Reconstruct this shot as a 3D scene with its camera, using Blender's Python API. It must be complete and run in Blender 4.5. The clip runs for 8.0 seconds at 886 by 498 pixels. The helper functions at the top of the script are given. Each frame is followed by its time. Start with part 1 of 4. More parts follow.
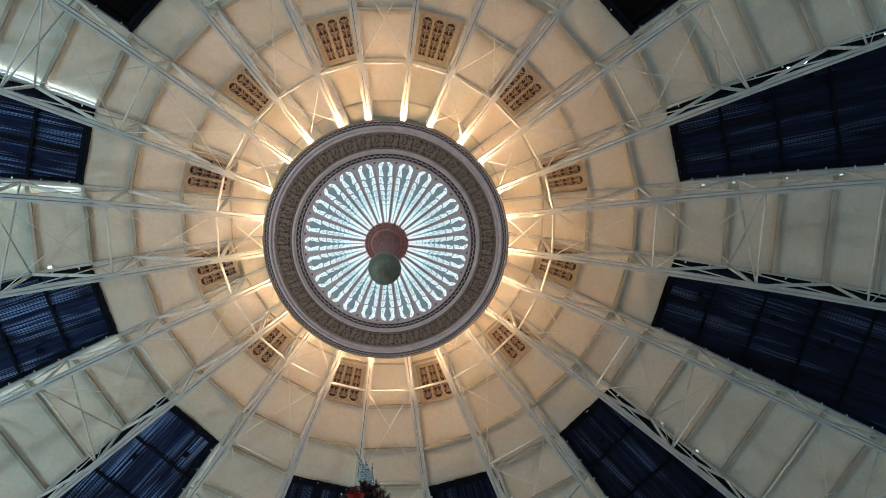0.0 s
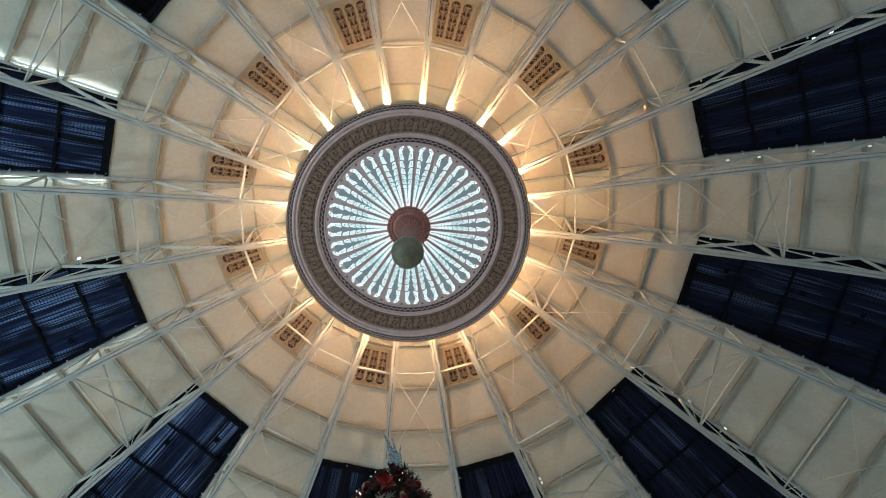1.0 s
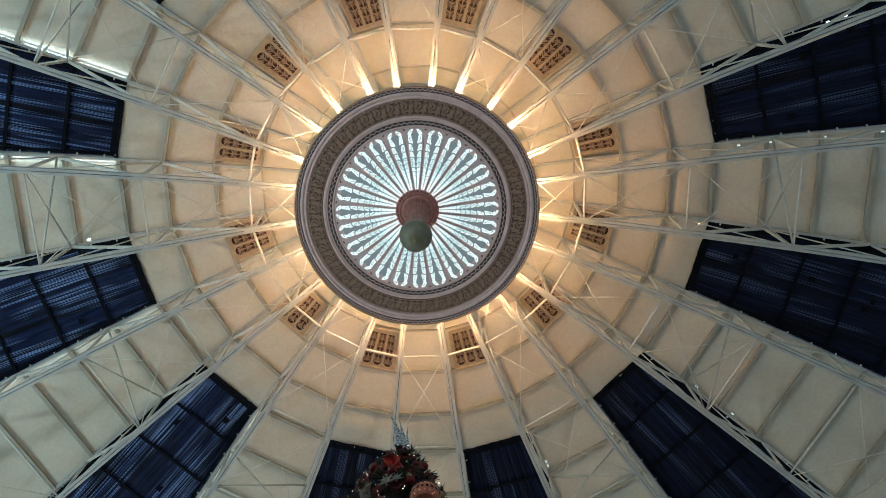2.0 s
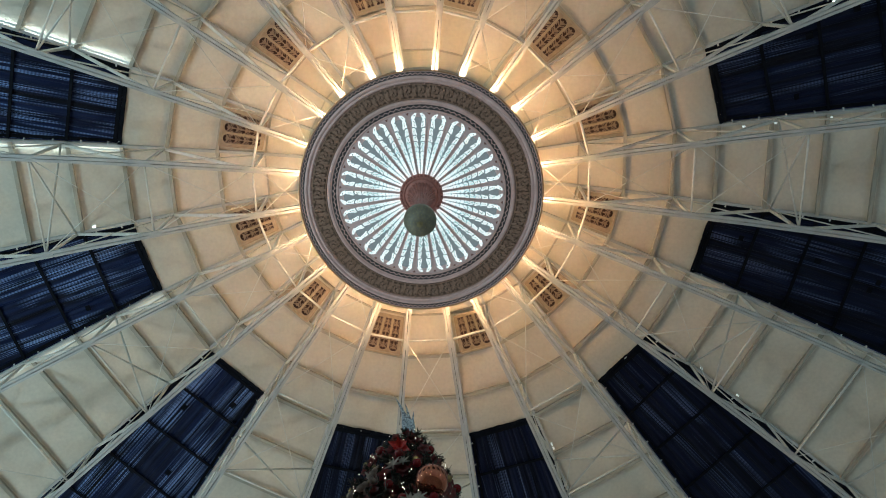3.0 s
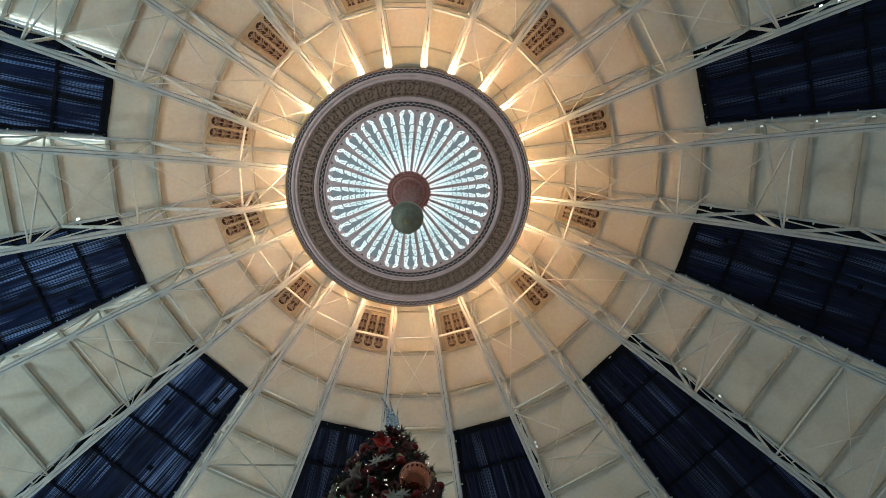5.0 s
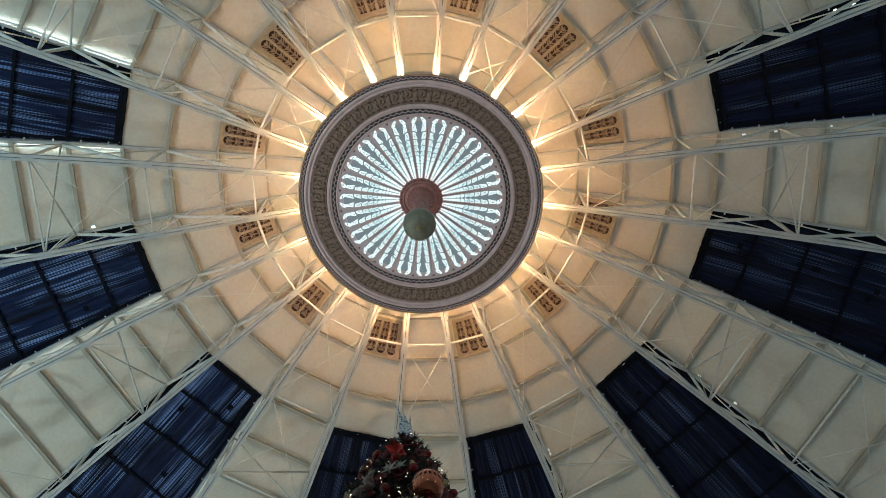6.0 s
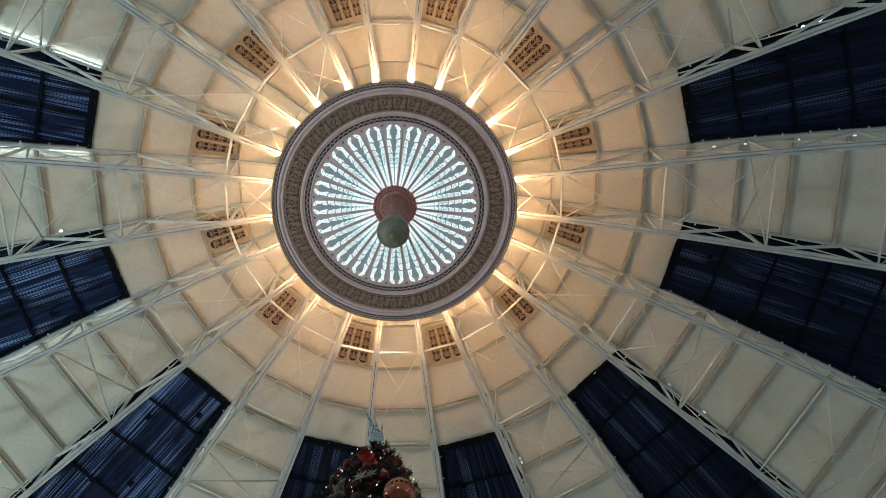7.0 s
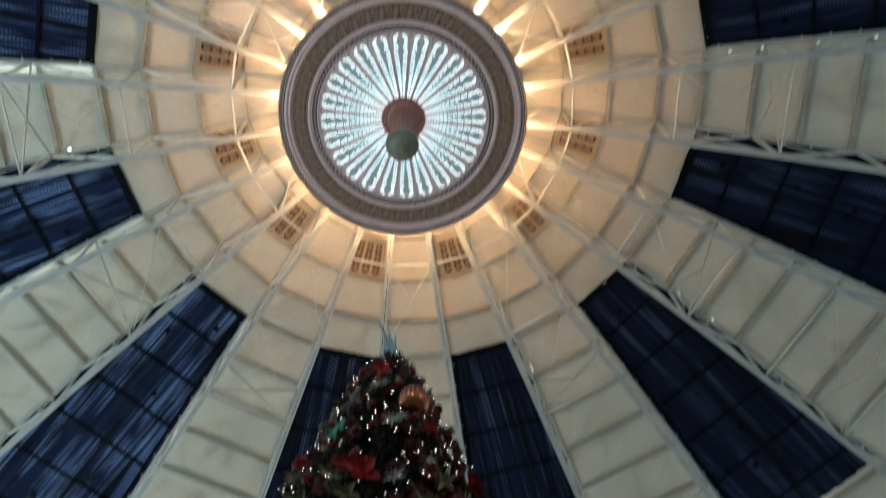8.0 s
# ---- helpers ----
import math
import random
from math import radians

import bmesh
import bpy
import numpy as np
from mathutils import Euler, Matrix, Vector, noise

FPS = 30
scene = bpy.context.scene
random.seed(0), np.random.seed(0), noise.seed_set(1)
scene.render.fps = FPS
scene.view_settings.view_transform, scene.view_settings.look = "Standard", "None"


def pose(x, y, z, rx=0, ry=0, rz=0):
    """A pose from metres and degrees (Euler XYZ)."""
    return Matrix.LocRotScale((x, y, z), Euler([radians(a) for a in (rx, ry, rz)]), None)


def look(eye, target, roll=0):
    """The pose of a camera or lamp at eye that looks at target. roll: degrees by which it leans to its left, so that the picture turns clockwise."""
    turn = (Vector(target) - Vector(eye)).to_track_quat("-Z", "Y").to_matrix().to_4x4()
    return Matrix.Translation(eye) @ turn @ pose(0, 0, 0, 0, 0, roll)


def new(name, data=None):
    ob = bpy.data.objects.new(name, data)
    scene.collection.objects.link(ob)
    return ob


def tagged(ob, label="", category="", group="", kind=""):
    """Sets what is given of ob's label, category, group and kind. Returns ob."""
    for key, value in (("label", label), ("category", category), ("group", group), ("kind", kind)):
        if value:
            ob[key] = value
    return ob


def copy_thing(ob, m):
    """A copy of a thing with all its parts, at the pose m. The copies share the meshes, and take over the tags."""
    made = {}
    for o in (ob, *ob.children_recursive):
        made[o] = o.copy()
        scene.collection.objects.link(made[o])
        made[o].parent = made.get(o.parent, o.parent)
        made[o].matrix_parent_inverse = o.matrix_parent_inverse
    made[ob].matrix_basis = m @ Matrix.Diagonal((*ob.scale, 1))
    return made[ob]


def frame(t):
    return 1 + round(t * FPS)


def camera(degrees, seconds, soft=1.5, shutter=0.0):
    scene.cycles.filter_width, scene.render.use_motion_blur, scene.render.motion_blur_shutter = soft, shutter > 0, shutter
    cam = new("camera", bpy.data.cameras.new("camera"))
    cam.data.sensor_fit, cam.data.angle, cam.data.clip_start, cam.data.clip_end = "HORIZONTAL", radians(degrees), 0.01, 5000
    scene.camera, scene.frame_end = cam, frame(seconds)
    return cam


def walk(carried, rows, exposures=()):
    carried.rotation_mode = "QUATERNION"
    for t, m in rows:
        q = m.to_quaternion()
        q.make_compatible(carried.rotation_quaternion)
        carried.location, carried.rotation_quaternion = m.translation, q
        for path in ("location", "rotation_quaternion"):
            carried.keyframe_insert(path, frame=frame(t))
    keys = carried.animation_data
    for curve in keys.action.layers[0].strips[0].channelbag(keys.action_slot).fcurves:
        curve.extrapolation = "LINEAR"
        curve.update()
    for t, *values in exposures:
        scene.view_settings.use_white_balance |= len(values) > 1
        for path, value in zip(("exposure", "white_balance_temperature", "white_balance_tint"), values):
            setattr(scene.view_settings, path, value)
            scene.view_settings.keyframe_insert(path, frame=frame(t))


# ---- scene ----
EX, EY, EZ = 0.60, -6.37, 1.60
cam = camera(61.04, 8.0, soft=0.85, shutter=0.6)
PATH = [
    (0.0, pose(EX, EY, EZ, 166.73, 3.13, -0.18)),
    (0.5, pose(EX, EY, EZ, 166.19, 2.73, 0.73)),
    (1.0, pose(EX, EY, EZ, 165.49, 1.78, 1.53)),
    (1.2, pose(EX, EY, EZ, 165.07, 1.35, 1.58)),
    (2.3, pose(EX, EY, EZ, 164.10, 1.04, 1.23)),
    (2.5, pose(EX, EY, EZ, 163.97, 1.04, 1.50)),
    (3.0, pose(EX, EY, EZ, 163.04, 0.87, 1.84)),
    (3.5, pose(EX, EY, EZ, 162.47, 1.34, 1.77)),
    (4.0, pose(EX, EY, EZ, 162.86, 1.79, 1.46)),
    (4.2, pose(EX, EY, EZ, 162.49, 1.79, 1.38)),
    (5.3, pose(EX, EY, EZ, 162.92, 1.48, 0.68)),
    (5.5, pose(EX, EY, EZ, 162.58, 1.36, 0.88)),
    (6.0, pose(EX, EY, EZ, 163.36, 0.75, 1.20)),
    (6.5, pose(EX, EY, EZ, 162.60, 1.69, 0.64)),
    (7.0, pose(EX, EY, EZ, 163.93, 2.54, 0.12)),
    (7.5, pose(EX, EY, EZ, 164.17, 2.59, 0.45)),
    (7.6, pose(EX, EY, EZ, 163.67, 2.55, 0.50)),
    (7.7, pose(EX, EY, EZ, 162.48, 2.46, 0.63)),
    (7.8, pose(EX, EY, EZ, 160.89, 2.34, 0.79)),
    (7.9, pose(EX, EY, EZ, 159.15, 2.21, 0.97)),
    (8.0, pose(EX, EY, EZ, 157.33, 2.07, 1.16)),
]
# stops, kelvin and tint as the phone's own balance drifts
walk(cam, PATH, [(0.0, -0.04, 6180, 10), (1.0, -0.03, 6380, 10), (2.5, 0.0, 6500, 10), (7.5, 0.0, 6500, 10), (8.0, 0.12, 6350, 10)])

# ---- world and light ----
world = bpy.data.worlds.new("night")
scene.world = world
world.use_nodes = True
world.node_tree.nodes["Background"].inputs[0].default_value = (0.012, 0.02, 0.06, 1)
world.node_tree.nodes["Background"].inputs[1].default_value = 0.6
scene.view_settings.exposure = 0.0

ZC = 1.6                        # eye height over the floor
CEIL_R, CEIL_C = 58.0, ZC - 24.5  # dome shell: radius, height of its centre
LOW_R, LOW_C = 65.0, ZC - 35.18   # the same for the bottom chords
SPRING = 29.6                   # radius of the wall


def bearing(az):
    """The turn about z of a thing built along +x that lies at compass bearing az (from +y towards +x)."""
    return 90 - az


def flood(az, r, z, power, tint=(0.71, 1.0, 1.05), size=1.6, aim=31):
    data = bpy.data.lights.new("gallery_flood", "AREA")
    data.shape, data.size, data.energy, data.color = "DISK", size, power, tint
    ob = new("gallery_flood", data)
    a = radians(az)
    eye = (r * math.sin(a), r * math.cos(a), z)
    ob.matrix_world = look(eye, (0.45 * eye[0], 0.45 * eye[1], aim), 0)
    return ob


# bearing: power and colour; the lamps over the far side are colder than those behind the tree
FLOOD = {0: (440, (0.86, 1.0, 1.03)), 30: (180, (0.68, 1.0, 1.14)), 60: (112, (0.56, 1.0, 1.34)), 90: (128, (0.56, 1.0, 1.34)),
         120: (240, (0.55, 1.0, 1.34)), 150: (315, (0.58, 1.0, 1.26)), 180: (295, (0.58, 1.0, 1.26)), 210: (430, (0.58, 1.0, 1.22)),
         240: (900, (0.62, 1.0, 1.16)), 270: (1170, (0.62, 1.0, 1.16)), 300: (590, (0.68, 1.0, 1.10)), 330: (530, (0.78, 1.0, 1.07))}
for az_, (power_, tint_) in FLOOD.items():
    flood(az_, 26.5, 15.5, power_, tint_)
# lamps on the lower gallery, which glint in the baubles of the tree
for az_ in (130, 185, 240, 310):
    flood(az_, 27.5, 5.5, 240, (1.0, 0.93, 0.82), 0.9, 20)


# ---- materials ----
def material(name, base, second=None, rough=0.6, metal=0.0, scale=3.0, fine=40.0, bump=0.15, stretch=(1, 1, 1), mix=(0.35, 0.65), emit=None, strength=0.0, spot=None, random_value=0.0):
    m = bpy.data.materials.new(name)
    m.use_nodes = True
    nt = m.node_tree
    n, l = nt.nodes, nt.links
    p = n["Principled BSDF"]
    co = n.new("ShaderNodeTexCoord")
    mp = n.new("ShaderNodeMapping")
    mp.inputs["Scale"].default_value = stretch
    l.new(co.outputs["Object"], mp.inputs["Vector"])
    big = n.new("ShaderNodeTexNoise")
    big.inputs["Scale"].default_value, big.inputs["Detail"].default_value = scale, 4
    l.new(mp.outputs[0], big.inputs["Vector"])
    small = n.new("ShaderNodeTexNoise")
    small.inputs["Scale"].default_value, small.inputs["Detail"].default_value = fine, 3
    l.new(mp.outputs[0], small.inputs["Vector"])
    ramp = n.new("ShaderNodeValToRGB")
    ramp.color_ramp.elements[0].position, ramp.color_ramp.elements[1].position = mix
    ramp.color_ramp.elements[0].color = (*base, 1)
    second = second or tuple(c * 0.8 for c in base)
    ramp.color_ramp.elements[1].color = (*second, 1)
    l.new(big.outputs["Fac"], ramp.inputs["Fac"])
    grain = n.new("ShaderNodeMix")
    grain.data_type, grain.blend_type = "RGBA", "MULTIPLY"
    grain.inputs["Factor"].default_value = 0.25
    l.new(ramp.outputs["Color"], grain.inputs["A"])
    l.new(small.outputs["Fac"], grain.inputs["B"])
    out = grain.outputs["Result"]
    if spot:
        # stains with a soft edge
        st = n.new("ShaderNodeTexNoise")
        st.inputs["Scale"].default_value, st.inputs["Detail"].default_value = spot[1], 6
        l.new(co.outputs["Object"], st.inputs["Vector"])
        sr = n.new("ShaderNodeValToRGB")
        sr.color_ramp.elements[0].position, sr.color_ramp.elements[1].position = 0.52, 0.72
        l.new(st.outputs["Fac"], sr.inputs["Fac"])
        sm = n.new("ShaderNodeMix")
        sm.data_type = "RGBA"
        l.new(sr.outputs["Color"], sm.inputs["Factor"])
        l.new(out, sm.inputs["A"])
        sm.inputs["B"].default_value = (*spot[0], 1)
        out = sm.outputs["Result"]
    if random_value:
        oi = n.new("ShaderNodeObjectInfo")
        mr = n.new("ShaderNodeMapRange")
        mr.inputs["To Min"].default_value, mr.inputs["To Max"].default_value = 1 - random_value, 1 + random_value
        l.new(oi.outputs["Random"], mr.inputs["Value"])
        hv = n.new("ShaderNodeHueSaturation")
        l.new(mr.outputs[0], hv.inputs["Value"])
        l.new(out, hv.inputs["Color"])
        out = hv.outputs["Color"]
    l.new(out, p.inputs["Base Color"])
    p.inputs["Roughness"].default_value, p.inputs["Metallic"].default_value = rough, metal
    if bump:
        b = n.new("ShaderNodeBump")
        b.inputs["Strength"].default_value, b.inputs["Distance"].default_value = bump, 0.02
        l.new(small.outputs["Fac"], b.inputs["Height"])
        l.new(b.outputs["Normal"], p.inputs["Normal"])
    if emit:
        p.inputs["Emission Color"].default_value = (*emit, 1)
        p.inputs["Emission Strength"].default_value = strength
    return m


M_CEIL = material("cream_canvas", (0.622, 0.556, 0.458), (0.588, 0.521, 0.427), 0.75, scale=0.45, fine=7, bump=0.06)
# darker than the canvas: the shadow bands along the purlins are put into their colour
M_PURLIN = material("shaded_purlin", (0.41, 0.375, 0.305), (0.345, 0.31, 0.25), 0.6, scale=0.7, fine=20, bump=0.1)
M_STEEL = material("grey_painted_steel", (0.46, 0.455, 0.435), (0.37, 0.365, 0.35), 0.42, scale=1.4, fine=30, bump=0.1)
M_ROD = material("pale_painted_rod", (0.64, 0.62, 0.56), (0.55, 0.53, 0.48), 0.45, scale=3, fine=40, bump=0.05)
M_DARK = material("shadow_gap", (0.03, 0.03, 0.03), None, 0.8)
M_WALL = material("atrium_plaster", (0.62, 0.57, 0.47), (0.55, 0.50, 0.41), 0.8, scale=0.5, fine=12)
M_FLOOR = material("mosaic_floor", (0.42, 0.36, 0.28), (0.32, 0.27, 0.22), 0.35, scale=2, fine=60)


def drape_material(name, gleam, cover, body):
    """Navy gathered cloth in lanes, its satin sheen painted as fine streaks that run outwards and are crossed by rows
    of stitching.
    gleam: the colour of the painted sheen; cover: how far the streaks spread, 0 to 1; body: the cloth between them."""
    m = bpy.data.materials.new(name)
    m.use_nodes = True
    n, l = m.node_tree.nodes, m.node_tree.links
    p = n["Principled BSDF"]
    co = n.new("ShaderNodeTexCoord")
    oi = n.new("ShaderNodeObjectInfo")
    shift = n.new("ShaderNodeVectorMath")
    shift.operation = "SCALE"
    shift.inputs[0].default_value = (9, 17, 5)
    l.new(oi.outputs["Random"], shift.inputs["Scale"])

    def streak(stretch, lo, hi, detail=3):
        mp = n.new("ShaderNodeMapping")
        mp.inputs["Scale"].default_value = stretch
        l.new(co.outputs["Object"], mp.inputs["Vector"])
        l.new(shift.outputs[0], mp.inputs["Location"])
        tx = n.new("ShaderNodeTexNoise")
        tx.inputs["Scale"].default_value, tx.inputs["Detail"].default_value = 1.0, detail
        l.new(mp.outputs[0], tx.inputs["Vector"])
        rm = n.new("ShaderNodeMapRange")
        rm.inputs["From Min"].default_value, rm.inputs["From Max"].default_value = lo, hi
        l.new(tx.outputs["Fac"], rm.inputs["Value"])
        return rm.outputs[0]

    def math_node(op, x, y):
        k = n.new("ShaderNodeMath")
        k.operation = op
        for i, v in enumerate((x, y)):
            if isinstance(v, (int, float)):
                k.inputs[i].default_value = v
            else:
                l.new(v, k.inputs[i])
        return k.outputs[0]
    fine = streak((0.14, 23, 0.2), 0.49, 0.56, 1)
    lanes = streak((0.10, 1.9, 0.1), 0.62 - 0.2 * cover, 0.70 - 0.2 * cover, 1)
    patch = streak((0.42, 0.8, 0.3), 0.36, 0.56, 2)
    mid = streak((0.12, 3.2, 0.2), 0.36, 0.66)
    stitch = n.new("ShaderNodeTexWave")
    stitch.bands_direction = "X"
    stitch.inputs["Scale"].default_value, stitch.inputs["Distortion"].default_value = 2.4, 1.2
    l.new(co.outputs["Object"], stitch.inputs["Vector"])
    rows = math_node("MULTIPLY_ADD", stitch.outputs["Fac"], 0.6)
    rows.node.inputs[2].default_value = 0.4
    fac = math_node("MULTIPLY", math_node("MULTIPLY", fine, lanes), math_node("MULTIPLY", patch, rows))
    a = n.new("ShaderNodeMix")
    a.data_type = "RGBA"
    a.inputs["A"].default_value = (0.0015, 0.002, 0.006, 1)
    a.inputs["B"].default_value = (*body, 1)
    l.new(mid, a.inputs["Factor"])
    # light caught by the satin, mixed into the base colour
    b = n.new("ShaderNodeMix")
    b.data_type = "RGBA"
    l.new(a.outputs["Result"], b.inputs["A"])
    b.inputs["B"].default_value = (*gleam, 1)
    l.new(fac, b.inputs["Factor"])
    l.new(b.outputs["Result"], p.inputs["Base Color"])
    p.inputs["Roughness"].default_value = 0.5
    p.inputs["Specular IOR Level"].default_value = 0.12
    bp = n.new("ShaderNodeBump")
    bp.inputs["Strength"].default_value, bp.inputs["Distance"].default_value = 0.5, 0.03
    l.new(fine, bp.inputs["Height"])
    l.new(bp.outputs["Normal"], p.inputs["Normal"])
    return m


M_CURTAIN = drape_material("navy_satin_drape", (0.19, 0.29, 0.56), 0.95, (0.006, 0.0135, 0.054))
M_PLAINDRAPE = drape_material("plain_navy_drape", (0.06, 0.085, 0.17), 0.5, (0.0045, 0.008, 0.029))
# drapes that catch no light: their darkness is put into the cloth colour
M_UNLITDRAPE = material("unlit_drape_black", (0.0025, 0.002, 0.002), (0.004, 0.003, 0.003), 0.85, scale=0.8, fine=20)
M_UNLITDRAPE.node_tree.nodes["Principled BSDF"].inputs["Specular IOR Level"].default_value = 0.06


M_BATTEN = material("black_batten", (0.004, 0.005, 0.008), (0.007, 0.008, 0.012), 0.8)
M_BATTEN.node_tree.nodes["Principled BSDF"].inputs["Specular IOR Level"].default_value = 0.06
M_FASCIA = material("white_fascia", (0.78, 0.79, 0.76), (0.68, 0.70, 0.67), 0.5, scale=0.8, fine=20, bump=0.05)
M_VENT = material("gilded_brown_grille", (0.43, 0.325, 0.225), (0.355, 0.26, 0.18), 0.5, scale=5, fine=50)
M_FRET = material("brown_fretwork", (0.31, 0.215, 0.155), (0.25, 0.165, 0.115), 0.55, scale=8, fine=60)
M_VOID = material("painted_void", (0.06, 0.026, 0.017), None, 0.9)
M_RIM = material("rose_grey_moulding", (0.88, 0.58, 0.54), (0.76, 0.49, 0.45), 0.5, scale=3, fine=40)
M_RIMDARK = material("slate_band", (0.05, 0.043, 0.046), (0.08, 0.068, 0.07), 0.5, scale=6, fine=50)
M_RELIEF = material("bronze_relief", (0.46, 0.275, 0.20), (0.30, 0.175, 0.125), 0.5, metal=0.0, scale=7, fine=50)
M_RELIEFBED = material("dark_bronze_bed", (0.175, 0.108, 0.082), (0.22, 0.137, 0.104), 0.6, scale=9, fine=50)
M_COPPER = material("coppery_rim", (0.42, 0.24, 0.12), (0.33, 0.19, 0.10), 0.4, metal=0.2, scale=4)
M_CAME = material("rose_mullion", (0.93, 0.69, 0.67), (0.86, 0.62, 0.60), 0.5, scale=6)
M_GLASSDIM = material("slate_glass", (0.10, 0.13, 0.14), (0.14, 0.18, 0.19), 0.15, scale=6, emit=(0.38, 0.45, 0.48), strength=0.36)
M_LEAD = material("lead_line", (0.03, 0.035, 0.035), None, 0.6)
M_HUB = material("terracotta_boss", (0.58, 0.24, 0.20), (0.45, 0.18, 0.15), 0.5, scale=5, fine=40)
M_HUBDARK = material("dark_terracotta", (0.36, 0.13, 0.10), (0.27, 0.09, 0.075), 0.55, scale=5)
M_BALL = material("verdigris_globe", (0.29, 0.265, 0.20), (0.21, 0.195, 0.145), 0.5, metal=0.2, scale=6, fine=60)
M_BRASS = material("dull_brass", (0.42, 0.36, 0.20), (0.34, 0.29, 0.16), 0.4, metal=0.5)
M_UPLIGHT = material("warm_uplight_lens", (0.9, 0.85, 0.7), None, 0.4, bump=0, emit=(1.0, 0.74, 0.49), strength=740)
M_COVE = material("warm_cove_tube", (0.9, 0.8, 0.6), None, 0.4, bump=0, emit=(1.0, 0.61, 0.30), strength=210)


def glass_light():
    """Back-lit opalescent glass: white towards the middle, pale aqua outside."""
    m = bpy.data.materials.new("lit_opal_glass")
    m.use_nodes = True
    n, l = m.node_tree.nodes, m.node_tree.links
    p = n["Principled BSDF"]
    co = n.new("ShaderNodeTexCoord")
    tex = n.new("ShaderNodeTexNoise")
    tex.inputs["Scale"].default_value, tex.inputs["Detail"].default_value = 5.0, 3
    l.new(co.outputs["Object"], tex.inputs["Vector"])
    sep = n.new("ShaderNodeSeparateXYZ")
    l.new(co.outputs["Object"], sep.inputs[0])
    add = n.new("ShaderNodeMath")
    add.operation = "MULTIPLY_ADD"
    add.inputs[1].default_value = 0.26
    l.new(sep.outputs["X"], add.inputs[0])
    l.new(tex.outputs["Fac"], add.inputs[2])
    ramp = n.new("ShaderNodeValToRGB")
    e = ramp.color_ramp.elements
    e[0].position, e[0].color = 0.75, (1.0, 1.0, 1.0, 1)
    e[1].position, e[1].color = 1.35, (0.50, 0.87, 0.91, 1)
    mid = e.new(1.0)
    mid.color = (0.86, 0.99, 1.0, 1)
    sc = n.new("ShaderNodeMath")
    sc.operation = "MULTIPLY"
    sc.inputs[1].default_value = 0.74
    l.new(add.outputs[0], sc.inputs[0])
    for k in e:
        k.position = min(1.0, k.position * 0.74)
    l.new(sc.outputs[0], ramp.inputs["Fac"])
    l.new(ramp.outputs["Color"], p.inputs["Emission Color"])
    p.inputs["Emission Strength"].default_value = 0.97
    p.inputs["Base Color"].default_value = (0.7, 0.8, 0.8, 1)
    p.inputs["Roughness"].default_value = 0.2
    return m


M_GLASS = glass_light()


# ---- mesh helpers ----
def mesh_of(bm, name, mats, smooth=False):
    bm.normal_update()
    me = bpy.data.meshes.new(name)
    bm.to_mesh(me)
    bm.free()
    for m in (mats if isinstance(mats, (list, tuple)) else [mats]):
        me.materials.append(m)
    if smooth:
        for poly in me.polygons:
            poly.use_smooth = True
    return me


def part(name, bm, mats, parent=None, label="", smooth=False):
    ob = new(name, bm if isinstance(bm, bpy.types.Mesh) else mesh_of(bm, name, mats, smooth))
    if parent is not None:
        ob.parent = parent
    if label:
        tagged(ob, label)
    return ob


def thing(name, label, category, group="", kind="", m=None):
    ob = new(name)
    ob.empty_display_size = 0.2
    if m is not None:
        ob.matrix_world = m
    return tagged(ob, label, category, group, kind)


def beam(bm, a, b, w, h, up=(0, 0, 1), mat=0):
    """A bar with a rectangular section from a to b, w across, h along up."""
    a, b = Vector(a), Vector(b)
    d = (b - a).normalized()
    side = d.cross(Vector(up))
    side = side.normalized() if side.length > 1e-6 else Vector((1, 0, 0))
    top = side.cross(d)
    v = []
    for p in (a, b):
        for s, t in ((-1, -1), (1, -1), (1, 1), (-1, 1)):
            v.append(bm.verts.new(p + side * (s * w / 2) + top * (t * h / 2)))
    for f in ((3, 2, 1, 0), (4, 5, 6, 7), (0, 1, 5, 4), (1, 2, 6, 5), (2, 3, 7, 6), (3, 0, 4, 7)):
        bm.faces.new([v[i] for i in f]).material_index = mat


def sweep(bm, pts, w, h, mat=0, y=0.0):
    """One unbroken bar of rectangular section along pts, which lie in an upright plane."""
    rows = []
    for i, p in enumerate(pts):
        d = (pts[min(i + 1, len(pts) - 1)] - pts[max(i - 1, 0)]).normalized()
        side = Vector((-d.y, d.x, 0)).normalized()
        top = side.cross(d)
        top = top if top.z > 0 else -top
        rows.append([bm.verts.new(p + side * (y + a * w / 2) + top * (b * h / 2)) for a, b in ((-1, -1), (1, -1), (1, 1), (-1, 1))])
    for a, b in zip(rows, rows[1:]):
        for i in range(4):
            j = (i + 1) % 4
            bm.faces.new((a[i], a[j], b[j], b[i])).material_index = mat
    bm.faces.new(rows[0][::-1]).material_index = mat
    bm.faces.new(rows[-1]).material_index = mat
    bmesh.ops.recalc_face_normals(bm, faces=bm.faces)


